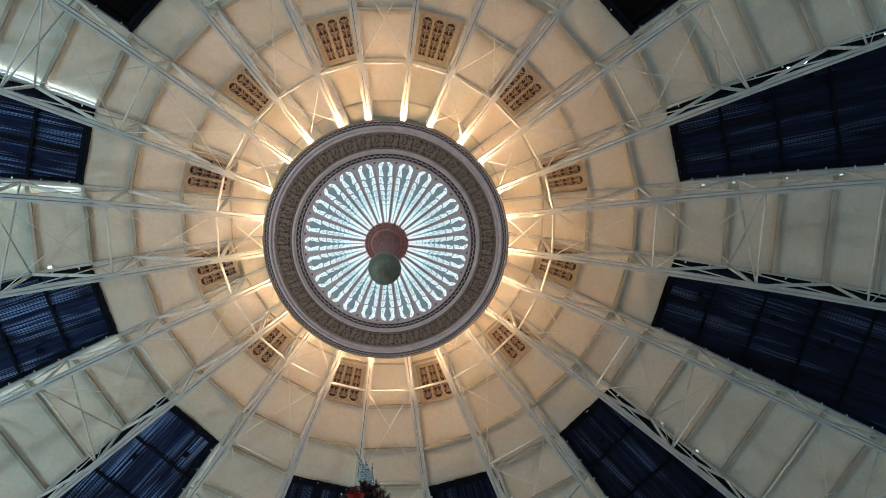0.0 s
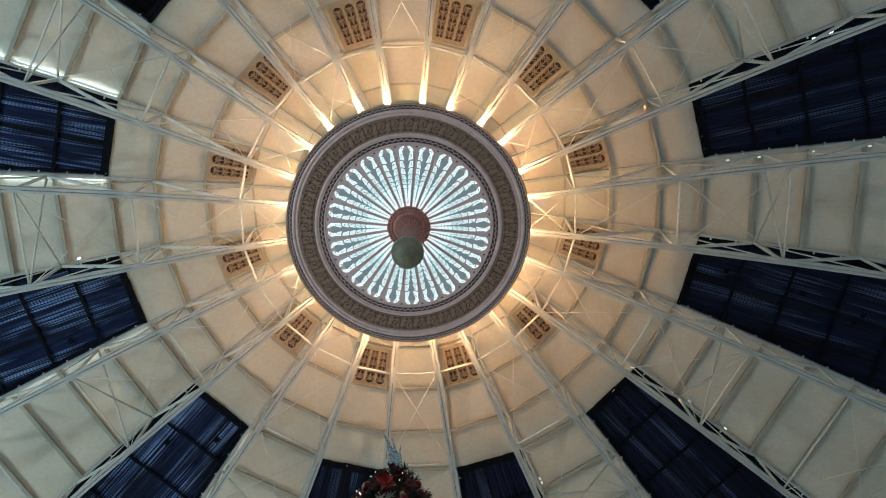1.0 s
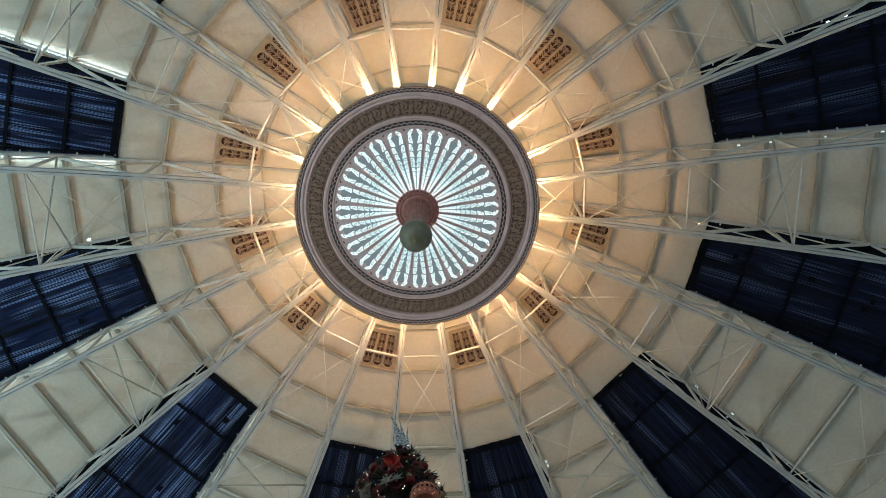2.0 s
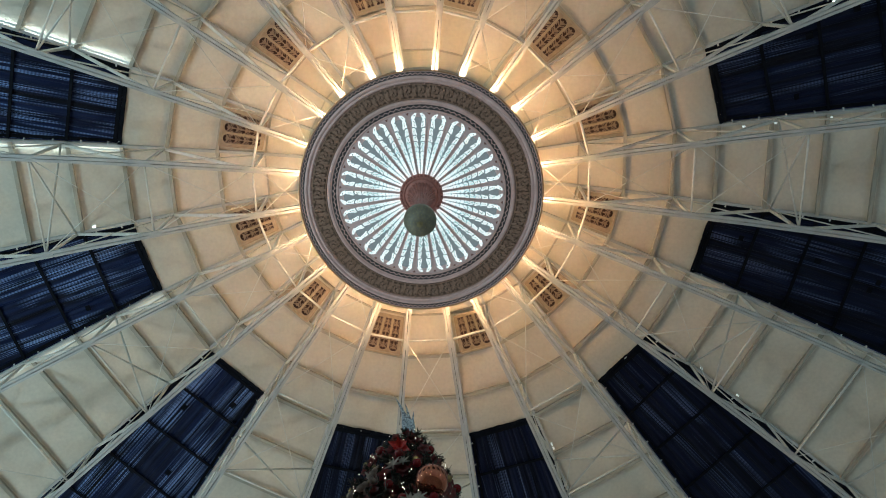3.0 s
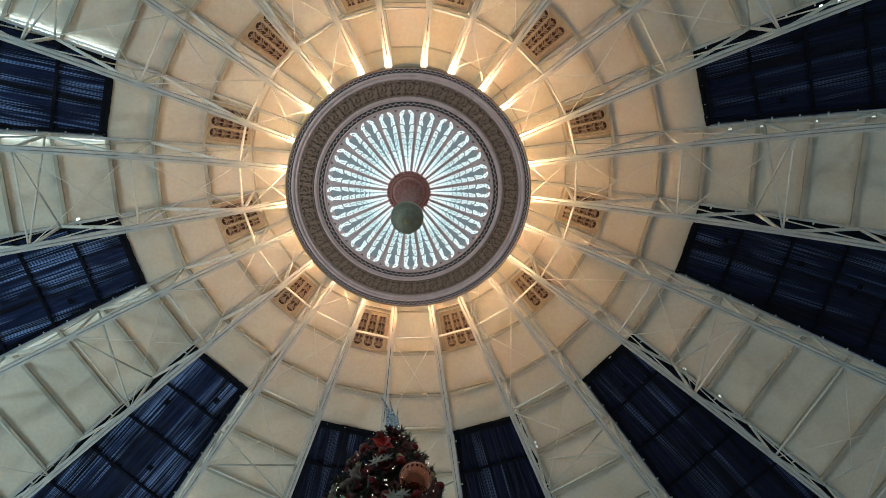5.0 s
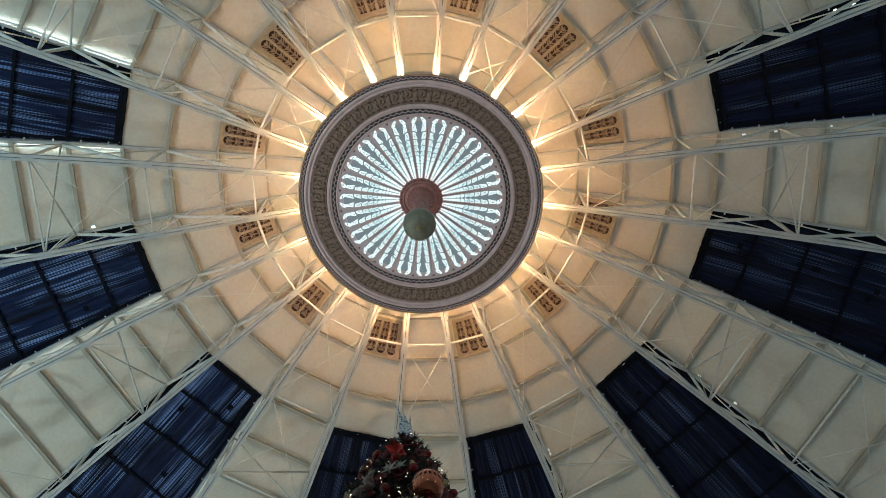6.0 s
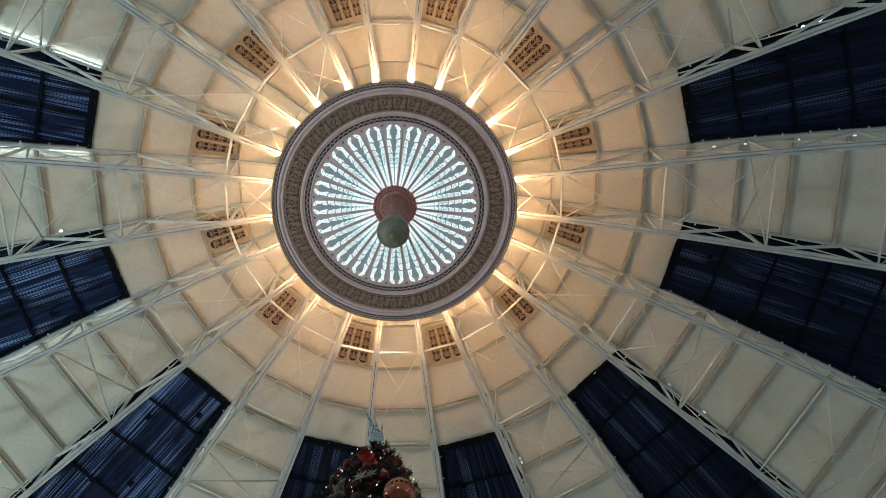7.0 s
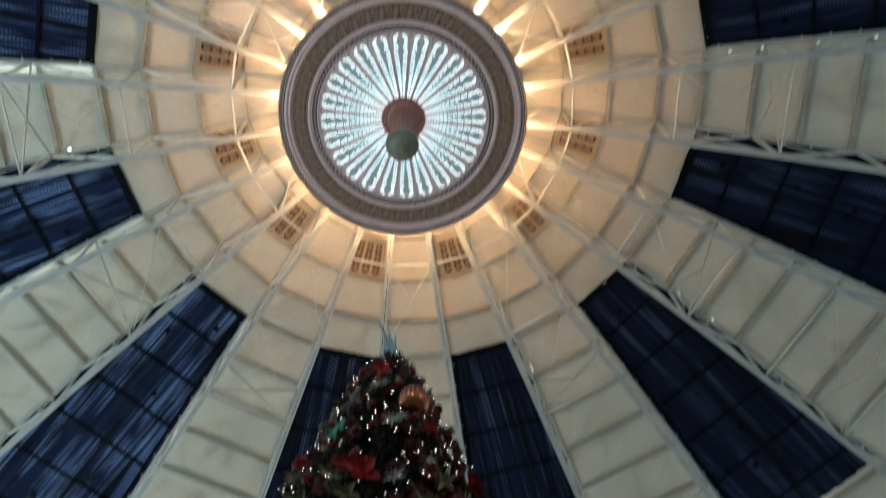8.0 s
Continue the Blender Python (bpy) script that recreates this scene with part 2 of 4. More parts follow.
def tube(bm, a, b, r, sides=8, mat=0):
    a, b = Vector(a), Vector(b)
    d = (b - a).normalized()
    s = d.cross(Vector((0, 0, 1)))
    s = s.normalized() if s.length > 1e-6 else Vector((1, 0, 0))
    t = s.cross(d)
    rings = []
    for p in (a, b):
        rings.append([bm.verts.new(p + r * (math.cos(k * 2 * math.pi / sides) * s + math.sin(k * 2 * math.pi / sides) * t)) for k in range(sides)])
    for k in range(sides):
        j = (k + 1) % sides
        f = bm.faces.new((rings[0][k], rings[0][j], rings[1][j], rings[1][k]))
        f.smooth, f.material_index = True, mat
    bm.faces.new(rings[0][::-1]).material_index = mat
    bm.faces.new(rings[1]).material_index = mat


def lathe(bm, profile, steps=96, mats=None, a0=0.0, a1=360.0, closed=False):
    """Turns a profile of (r, z) round the z axis. mats: a slot for each piece of the profile."""
    full = abs(a1 - a0 - 360) < 1e-6
    cols = []
    for k in range(steps if full else steps + 1):
        a = radians(a0 + (a1 - a0) * k / steps)
        cols.append([bm.verts.new((r * math.cos(a), r * math.sin(a), z)) for r, z in profile])
    n = len(profile)
    for k in range(steps):
        c, d = cols[k], cols[(k + 1) % len(cols)]
        for i in range(n if closed else n - 1):
            j = (i + 1) % n
            if profile[i][0] < 1e-6 and profile[j][0] < 1e-6:
                continue
            quad = [c[i], c[j], d[j], d[i]]
            if profile[i][0] < 1e-6:
                quad = [c[i], c[j], d[j]]
            elif profile[j][0] < 1e-6:
                quad = [c[i], c[j], d[i]]
            f = bm.faces.new(quad)
            f.smooth = False
            if mats:
                f.material_index = mats[i]
    bmesh.ops.remove_doubles(bm, verts=bm.verts, dist=1e-5)


def prism(bm, pts, z0, z1, mat=0):
    """A plate with the outline pts (x, y), from z0 up to z1."""
    lo = [bm.verts.new((x, y, z0)) for x, y in pts]
    hi = [bm.verts.new((x, y, z1)) for x, y in pts]
    n = len(pts)
    bm.faces.new(lo[::-1]).material_index = mat
    bm.faces.new(hi).material_index = mat
    for i in range(n):
        j = (i + 1) % n
        bm.faces.new((lo[i], lo[j], hi[j], hi[i])).material_index = mat


def polar_block(bm, r0, r1, a0, a1, z0, z1, steps=2, mat=0):
    """A block between two radii and two angles (degrees)."""
    pts = [(r1 * math.cos(radians(a0 + (a1 - a0) * k / steps)), r1 * math.sin(radians(a0 + (a1 - a0) * k / steps))) for k in range(steps + 1)]
    pts += [(r0 * math.cos(radians(a1 + (a0 - a1) * k / steps)), r0 * math.sin(radians(a1 + (a0 - a1) * k / steps))) for k in range(steps + 1)]
    prism(bm, pts, z0, z1, mat)


# ---- the dome: shell, wall, floor ----
def ceil_z(r):
    return CEIL_C + math.sqrt(CEIL_R ** 2 - r * r)


def chord_z(r):
    return LOW_C + math.sqrt(LOW_R ** 2 - r * r)


BOTTOM = [4.3, 6.69, 10.70, 14.70, 18.70, 22.60, 26.50, 28.90]
TOP = [4.3, 6.95, 11.00, 14.90, 18.90, 22.80, 26.60, 28.90]
RINGS = [6.92, 8.92, 10.95, 12.72, 14.75, 16.78, 18.70, 20.62, 22.60, 24.50, 26.45, 28.35]
WIN_IN, WIN_OUT, RISE = 12.86, 26.3, 0.16   # skylight openings and the height of their boxes
RING_R = 4.67


def build_floor():
    bm = bmesh.new()
    lathe(bm, [(0, 0), (31.2, 0), (31.2, -0.3), (0, -0.3)], 72)
    tagged(part("floor", bm, M_FLOOR), "pale mosaic tiled atrium floor under the dome", "floor", kind="structure")


def build_wall():
    bm = bmesh.new()
    z1 = ceil_z(SPRING)
    lathe(bm, [(SPRING, 0), (SPRING, z1 - 0.5), (SPRING - 0.5, z1 - 0.4), (SPRING - 0.5, z1 - 0.05), (SPRING, z1), (SPRING + 1.2, z1), (SPRING + 1.2, 0)], 96, closed=True)
    tagged(part("wall_round", bm, M_WALL), "plain plastered round atrium wall below the dome", "wall", kind="structure")


def open_half(x):
    """Half width of a skylight opening, x along the middle of its bay."""
    return 0.1409 * x - 0.115 - 0.085


def build_ceiling():
    """One shell with a real opening for each of twelve skylights."""
    bm = bmesh.new()
    radii = [4.38, 5.2, 5.9] + RINGS[:3] + [WIN_IN, 13.5] + RINGS[4:] + [WIN_OUT, SPRING + 0.6]
    radii = sorted(set(radii))
    cols = []
    for n in range(12):
        m = pose(0, 0, 0, 0, 0, 30 * n + 15)
        for w in (-1.0, -0.5, 0.0, 0.5, 1.0, "a", "b", "c"):
            col = []
            for r in radii:
                e = math.asin(open_half(r) / r)
                a = w * e if not isinstance(w, str) else {"a": e + 0.5 * (radians(15) - e), "b": radians(15), "c": radians(30) - e - 0.5 * (radians(15) - e)}[w]
                col.append(m @ Vector((r * math.cos(a), r * math.sin(a), ceil_z(r))))
            cols.append((w, col))
    lower = [[bm.verts.new(p) for p in c] for _, c in cols]
    upper = [[bm.verts.new((p[0] * 1.004, p[1] * 1.004, p[2] + 0.10)) for p in c] for _, c in cols]
    for i in range(len(cols)):
        j = (i + 1) % len(cols)
        inside = not isinstance(cols[i][0], str) and not isinstance(cols[j][0], str)
        for q in range(len(radii) - 1):
            mid = (radii[q] + radii[q + 1]) / 2
            if inside and WIN_IN < mid < WIN_OUT:
                continue
            bm.faces.new((lower[i][q], lower[i][q + 1], lower[j][q + 1], lower[j][q]))
            bm.faces.new((upper[i][q], upper[j][q], upper[j][q + 1], upper[i][q + 1]))
    low = set(v for c in lower for v in c)
    pair = {}
    for c, d in zip(lower, upper):
        for a, b in zip(c, d):
            pair[a] = b
    for e in [e for e in bm.edges if len(e.link_faces) == 1]:
        a, b = e.verts
        if a in low and b in low:
            bm.faces.new((a, b, pair[b], pair[a]))
    bmesh.ops.recalc_face_normals(bm, faces=bm.faces)
    tagged(part("ceiling", bm, M_CEIL), "cream painted canvas dome ceiling with twelve tall skylight openings", "ceiling", kind="structure")


build_floor()
build_wall()
build_ceiling()


def rib_point(k, s, u, z):
    """A point of the rib on side s of the plain bay at bearing k, u along the bay's middle line."""
    a = radians(k)
    v = s * (0.11 + 0.1225 * u)
    return Vector((u * math.sin(a) + v * math.cos(a), u * math.cos(a) - v * math.sin(a), z))


def purlins():
    """Rings of beams under the shell, one beam to a bay."""
    for r in [5.15] + RINGS:
        ring = thing("purlin_ring", "ring of purlins under the dome ceiling, coloured as their shadow bands", "purlin", "purlin rings", "structure")
        for k in range(0, 360, 30):
            a, b = rib_point(k, -1, r, 0), rib_point(k, 1, r, 0)
            c = rib_point(k + 30, -1, r, 0)
            for p, q, window in ((a, b, False), (b, c, True)):
                if window and WIN_IN - 0.3 < r < WIN_OUT:
                    continue
                rr = (p + q).length / 2
                z = ceil_z(max(math.hypot(p.x, p.y), rr)) - 0.10
                bm = bmesh.new()
                d = (q - p).normalized()
                out = Vector(((p.x + q.x), (p.y + q.y), 0)).normalized()
                up = (out * r + Vector((0, 0, ceil_z(r) - CEIL_C))).normalized()
                wide, deep = (0.07, 0.14) if r < 7 else (0.15, 0.29)
                beam(bm, (p.x, p.y, z + 0.05), (q.x, q.y, z + 0.05), wide, deep, up)
                part("purlin", bm, M_PURLIN, ring)


purlins()


# ---- rib trusses ----
def build_rib():
    """One rib in its own upright plane, x outwards from the middle."""
    rib = thing("truss_rib", "grey painted steel truss rib under the cream dome", "truss", "dome ribs")
    c6 = math.cos(math.atan(0.1225))

    def P(u, z, y=0.0):
        return Vector((u / c6, y, z))
    us = [RING_R - 0.5] + [5.3 + 0.8 * i for i in range(30)]
    low = [P(u, chord_z(u)) for u in us]
    for y in (-0.066, 0.066):
        bm = bmesh.new()
        sweep(bm, low, 0.108, 0.18, 0, y)
        part("bottom_chord", bm, M_STEEL, rib, "grey steel channel, one of a slotted pair")
    # dark strip added so that the slot between the channels reads as shaded
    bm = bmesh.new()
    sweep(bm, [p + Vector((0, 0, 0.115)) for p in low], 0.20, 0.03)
    part("slot_shade", bm, M_DARK, rib, "dark strip added as shade above the slot")
    bm = bmesh.new()
    sweep(bm, [P(u, ceil_z(u) - 0.11) for u in us], 0.12, 0.18)
    part("top_chord", bm, M_STEEL, rib)
    for i in range(1, len(BOTTOM)):
        lo, hi = P(BOTTOM[i], chord_z(BOTTOM[i])), P(TOP[i], ceil_z(TOP[i]) - 0.3)
        bm = bmesh.new()
        beam(bm, lo, hi, 0.10, 0.10, (1, 0, 0))
        part("post", bm, M_ROD, rib)
        bm = bmesh.new()
        prism(bm, [(-0.34, -0.10), (0.34, -0.10), (0.24, 0.22), (-0.24, 0.22)], -0.012, 0.012)
        bm.transform(Matrix.Translation(lo) @ Matrix.Rotation(math.pi / 2, 4, "X"))
        part("gusset", bm, M_STEEL, rib)
        if i + 1 < len(BOTTOM):
            hi2 = P(TOP[i + 1], ceil_z(TOP[i + 1]) - 0.3)
            bm = bmesh.new()
            beam(bm, lo, hi2, 0.11, 0.10)
            beam(bm, lo + Vector((0, 0, 0.06)), hi2 + Vector((0, 0, 0.06)), 0.05, 0.05)
            part("diagonal", bm, M_ROD, rib)
            # light counter tie from the upper node to the next lower one
            bm = bmesh.new()
            tube(bm, hi, P(BOTTOM[i + 1], chord_z(BOTTOM[i + 1])), 0.028, 6)
            part("tie", bm, M_ROD, rib)
    return rib


def rib_pose(k, s):
    a = radians(k)
    return pose(s * 0.11 * math.cos(a), -s * 0.11 * math.sin(a), 0, 0, 0, bearing(k + s * math.degrees(math.atan(0.1225))))


first = build_rib()
first.matrix_world = rib_pose(0, 1)
for k in range(0, 360, 30):
    for s in (-1, 1):
        if (k, s) != (0, 1):
            copy_thing(first, rib_pose(k, s))


def bracing():
    def rod(name, label, a, b, r, group, mat=M_ROD, sides=6):
        bm = bmesh.new()
        tube(bm, a, b, r, sides)
        ob = part(name, bm, mat)
        tagged(ob, label, "bracing rod" if r < 0.04 else "strut", group)
    for k in range(0, 360, 30):
        for i in range(1, len(BOTTOM) - 1):
            u = BOTTOM[i]
            z = chord_z(u) + 0.02
            rod("ring_strut", "pale painted steel strut between two truss ribs", rib_point(k, -1, u, z), rib_point(k, 1, u, z), 0.043, "struts between ribs", sides=8)
            if i == 1:
                rod("ring_strut", "pale painted steel strut between two truss ribs", rib_point(k, 1, u, z), rib_point(k + 30, -1, u, z), 0.05, "struts between ribs", sides=8)
            if i in (3, 5):
                zt = ceil_z(TOP[i]) - 0.3
                for s in (-1, 1):
                    rod("sway_rod", "pale sway bracing bar between two truss ribs", rib_point(k, s, u, z), rib_point(k, -s, TOP[i], zt), 0.042, "sway bars", sides=8)
            w = BOTTOM[i + 1]
            for s in (-1, 1) if i != 3 else ():
                rod("cross_rod", "thin pale steel cross bracing rod under the dome", rib_point(k, s, u, z + 0.05 * s), rib_point(k, -s, w, chord_z(w) + 0.05 * s), 0.017, "cross rods")
        for s in (-1, 1) if k not in (0, 180) else ():
            rod("cross_rod", "thin pale steel cross bracing rod beside the hub", rib_point(k, s, 4.75, chord_z(4.75)), rib_point(k, -s, 6.5, chord_z(6.5)), 0.016, "cross rods")


bracing()


# ---- skylights and their drapes ----
def box_half(x):
    """Half width at the head of a skylight box, whose sides lean in slightly."""
    return open_half(x) - 0.01


def build_skylight():
    """Box, frame and panes of one skylight, along +x."""
    sky = thing("skylight", "tall dark night skylight in a white boarded box", "skylight", "dome skylights")
    n = 14
    rows = [WIN_IN + (WIN_OUT - WIN_IN) * i / n for i in range(n + 1)]
    for s in (-1, 1):
        bm = bmesh.new()
        grid = []
        for r in rows:
            x0, y0 = math.sqrt(r * r - open_half(r) ** 2), open_half(r)
            y1 = box_half(r)
            grid.append([bm.verts.new(p) for p in ((x0, s * y0, ceil_z(r) - 0.06), (x0, s * y1, ceil_z(r) + RISE + 0.1), (x0, s * (y1 + 0.05), ceil_z(r) + RISE + 0.1), (x0, s * (y0 + 0.05), ceil_z(r) - 0.06))])
        for a, b in zip(grid, grid[1:]):
            for i in range(4):
                bm.faces.new((a[i], a[(i + 1) % 4], b[(i + 1) % 4], b[i]))
        bm.faces.new(grid[0])
        bm.faces.new(grid[-1][::-1])
        bmesh.ops.recalc_face_normals(bm, faces=bm.faces)
        part("side_board", bm, M_FASCIA, sky, "white painted side board")
        for i in range(13):
            r = WIN_IN + 0.4 + 1.02 * i
            y = open_half(r)
            bm = bmesh.new()
            beam(bm, (r, s * (y + 0.03), ceil_z(r) - 0.05), (r, s * (y - 0.09), ceil_z(r) - 0.04), 0.05, 0.05)
            part("clip", bm, M_FASCIA, sky)
    for r, k in ((WIN_IN - 0.02, 1), (WIN_OUT + 0.02, -1)):
        bm = bmesh.new()
        beam(bm, (r, -open_half(r), ceil_z(r) + RISE / 2), (r, open_half(r), ceil_z(r) + RISE / 2), 0.05, RISE + 0.15)
        part("end_board", bm, M_FASCIA, sky)
    for r in rows[::2]:
        bm = bmesh.new()
        beam(bm, (r, -box_half(r), ceil_z(r) + RISE + 0.12), (r, box_half(r), ceil_z(r) + RISE + 0.12), 0.07, 0.10)
        part("glazing_bar", bm, M_BATTEN, sky)
    for a, b in zip(rows[::2], rows[2::2]):
        bm = bmesh.new()
        ya, yb = box_half(a), box_half(b)
        v = [bm.verts.new(p) for p in ((a, -ya, ceil_z(a) + RISE + 0.2), (b, -yb, ceil_z(b) + RISE + 0.2), (b, yb, ceil_z(b) + RISE + 0.2), (a, ya, ceil_z(a) + RISE + 0.2))]
        bm.faces.new(v)
        bmesh.ops.solidify(bm, geom=bm.faces[:], thickness=0.012)
        part("pane", bm, M_NIGHT, sky)
    return sky


def build_drape(seed, cloth, label):
    """A gathered drape at the head of one skylight box, along +x, with folds that run outwards."""
    rng = random.Random(seed)
    drape = thing("skylight_drape", label, "drape", "skylight drapes")
    bm = bmesh.new()
    nu, nv = 40, 110
    phase = [rng.uniform(0, 6.28) for _ in range(6)]
    freq = [rng.uniform(26, 34), rng.uniform(55, 70), rng.uniform(9, 14)]
    base = lambda r: ceil_z(r) + RISE - 0.05
    half = lambda r: box_half(r) - 0.02
    grid = []
    for i in range(nu + 1):
        f = i / nu
        row = []
        for j in range(nv + 1):
            w = 2 * j / nv - 1
            r = WIN_IN + 0.02 + (WIN_OUT - WIN_IN - 0.04) * f
            fold = 0.026 * math.sin(freq[0] * w + phase[2] + 0.8 * math.sin(5 * f + phase[3])) + 0.016 * math.sin(freq[1] * w + phase[4] + 1.3 * math.sin(7 * f)) + 0.02 * math.sin(freq[2] * w + phase[5])
            sag = 0.10 * (1 - w * w) * (0.5 - 0.5 * math.cos(f * 6.283 * 6))
            row.append(bm.verts.new((r, w * half(r), base(r) + fold - sag)))
        grid.append(row)
    for i in range(nu):
        for j in range(nv):
            bm.faces.new((grid[i][j], grid[i][j + 1], grid[i + 1][j + 1], grid[i + 1][j])).smooth = True
    part("cloth", bm, cloth, drape)
    for n in range(1, 7):
        r = WIN_IN + (WIN_OUT - WIN_IN) * n / 6.5 - 0.1
        bm = bmesh.new()
        lean = rng.uniform(-0.06, 0.06)
        beam(bm, (r + lean, -half(r), base(r) - 0.13), (r - lean, half(r), base(r) - 0.13), 0.13, 0.035)
        part("batten", bm, M_BATTEN, drape)
    # black borders at the head and along both sides
    bm = bmesh.new()
    r = WIN_IN + 0.16
    beam(bm, (r, -half(r), base(r) - 0.12), (r, half(r), base(r) - 0.12), 0.17, 0.03)
    part("head_border", bm, M_BATTEN, drape)
    for w in (-0.95, 0.95):
        bm = bmesh.new()
        sweep(bm, [Vector((WIN_IN + 0.1 + 1.02 * i, w * half(WIN_IN + 1.02 * i), base(WIN_IN + 0.1 + 1.02 * i) - 0.10)) for i in range(13)], 0.13, 0.03)
        part("side_border", bm, M_BATTEN, drape)
    for _ in range(rng.randint(3, 6)):
        # dark patches pinned to the cloth
        r, w = rng.uniform(WIN_IN + 1.2, WIN_OUT - 1.5), rng.uniform(-0.7, 0.7)
        bm = bmesh.new()
        beam(bm, (r, w * half(r) - 0.12, base(r) - 0.15), (r, w * half(r) + 0.12, base(r) - 0.15), rng.uniform(0.2, 0.3), 0.02)
        part("patch", bm, M_BATTEN, drape)
    bm = bmesh.new()
    prev = None
    for j in range(25):
        w = 2 * j / 24 - 1
        r = WIN_IN - 0.03 + rng.uniform(-0.015, 0.015)
        p = Vector((r, w * (open_half(r) + 0.05), ceil_z(r) - 0.05 + rng.uniform(-0.03, 0.01)))
        if prev is not None:
            beam(bm, prev, p, 0.15, 0.07)
        prev = p
    bmesh.ops.remove_doubles(bm, verts=bm.verts, dist=0.05)
    part("hem", bm, M_BATTEN, drape, "ragged dark hem")
    return drape


M_NIGHT = material("night_pane", (0.01, 0.014, 0.03), (0.014, 0.018, 0.04), 0.08, bump=0.0)


def skylights():
    one = build_skylight()
    one.matrix_world = pose(0, 0, 0, 0, 0, bearing(15))
    for n in range(12):
        az = 15 + 30 * n
        if n:
            copy_thing(one, pose(0, 0, 0, 0, 0, bearing(az)))
        # unlit side of the dome, given by black cloth colour
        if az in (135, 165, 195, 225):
            cloth, label = M_UNLITDRAPE, "drape coloured black for lack of light, dark battens, in a skylight"
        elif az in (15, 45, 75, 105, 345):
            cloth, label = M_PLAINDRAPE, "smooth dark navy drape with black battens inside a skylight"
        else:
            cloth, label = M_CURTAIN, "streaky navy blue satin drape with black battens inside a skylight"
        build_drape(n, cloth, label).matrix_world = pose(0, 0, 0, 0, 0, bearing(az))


skylights()


def strip_lights():
    """Strip lamps and small lamp heads clipped to the ribs and into some skylight boxes."""
    for k, s, mat in ((240, 1, "M_STRIP"), (270, -1, "M_STRIP"), (300, -1, "M_STRIPMID"), (330, -1, "M_STRIPMID")):
        lamp = thing("strip_light", "cool white strip lamp along a dome rib", "strip light", "strip lamps on the ribs")
        for i in range(5):
            a, b = 12.75 + 2.0 * i, 12.75 + 2.0 * i + 1.8
            pa, pb = [rib_point(k, s, u, ceil_z(u) - 0.13) + Vector((math.cos(radians(k)), -math.sin(radians(k)), 0)) * (-s * 0.16) for u in (a, b)]
            bm = bmesh.new()
            tube(bm, pa, pb, 0.022, 6)
            part("tube", bm, M_STRIP if mat == "M_STRIP" else M_STRIPMID, lamp, "lit cool white tube")
            bm = bmesh.new()
            off = Vector((0, 0, -0.05))
            beam(bm, pa + off, pb + off, 0.07, 0.03)
            part("trough", bm, M_FASCIA, lamp)
    # the faint heads at bearings 60 and 30 are added as glints along the ribs
    for k, s, mat, us in ((90, 1, M_STRIPFAINT, (13.6, 14.8, 16.8, 18.8, 20.8)), (60, -1, M_STRIPFAINT, (15.4, 17.3)), (30, -1, M_STRIPFAINT, (14.2, 14.4)), (120, -1, M_STRIPDIM, (17.4, 18.0, 19.4, 20.8)), (120, 1, M_STRIPDIM, (14.3,)), (270, 1, M_STRIPLOW, (14.2,))):
        side = -1.7 if (k, s) == (120, -1) else 1
        for u in us:
            lamp = thing("lamp_head", "small cool white lamp head or glint on a dome rib", "spot lamp", "lamp heads on the ribs")
            pa, pb = [rib_point(k, s, w, ceil_z(w) - 0.17) + Vector((math.cos(radians(k)), -math.sin(radians(k)), 0)) * (-s * 0.15 * side) for w in (u, u + 0.12)]
            bm = bmesh.new()
            tube(bm, pa, pb, 0.026, 8)
            part("lens", bm, mat, lamp, "lit cool white lens")
            bm = bmesh.new()
            beam(bm, pa + Vector((0, 0, 0.045)), pb + Vector((0, 0, 0.045)), 0.13, 0.025)
            part("bracket", bm, M_FASCIA, lamp)


M_STRIP = material("lit_strip", (0.9, 0.95, 0.95), None, 0.3, bump=0, emit=(0.74, 0.98, 1.04), strength=12)
M_STRIPMID = material("lit_soft_strip", (0.9, 0.95, 0.95), None, 0.3, bump=0, emit=(0.76, 0.98, 1.02), strength=5)
M_STRIPLOW = material("lit_faint_strip", (0.9, 0.95, 0.95), None, 0.3, bump=0, emit=(0.85, 1.0, 0.97), strength=7)
M_STRIPFAINT = material("faint_lamp_and_glint", (0.9, 0.95, 0.95), None, 0.3, bump=0, emit=(0.85, 1.0, 0.97), strength=0.9)
M_STRIPDIM = material("lit_lamp_head", (0.9, 0.95, 0.95), None, 0.3, bump=0, emit=(0.82, 1.0, 0.97), strength=9)
strip_lights()


# ---- ceiling grilles ----
def arch_outline(x0, x1, y, w, steps=8):
    """A slot from x0 to x1, centred on y, w wide, round at its outer end."""
    h = w / 2
    pts = [(x0, y - h * 0.9), (x1 - h, y - h)]
    pts += [(x1 - h + h * math.sin(math.pi * k / steps), y - h * math.cos(math.pi * k / steps)) for k in range(1, steps)]
    pts += [(x1 - h, y + h), (x0, y + h * 0.9)]
    return pts


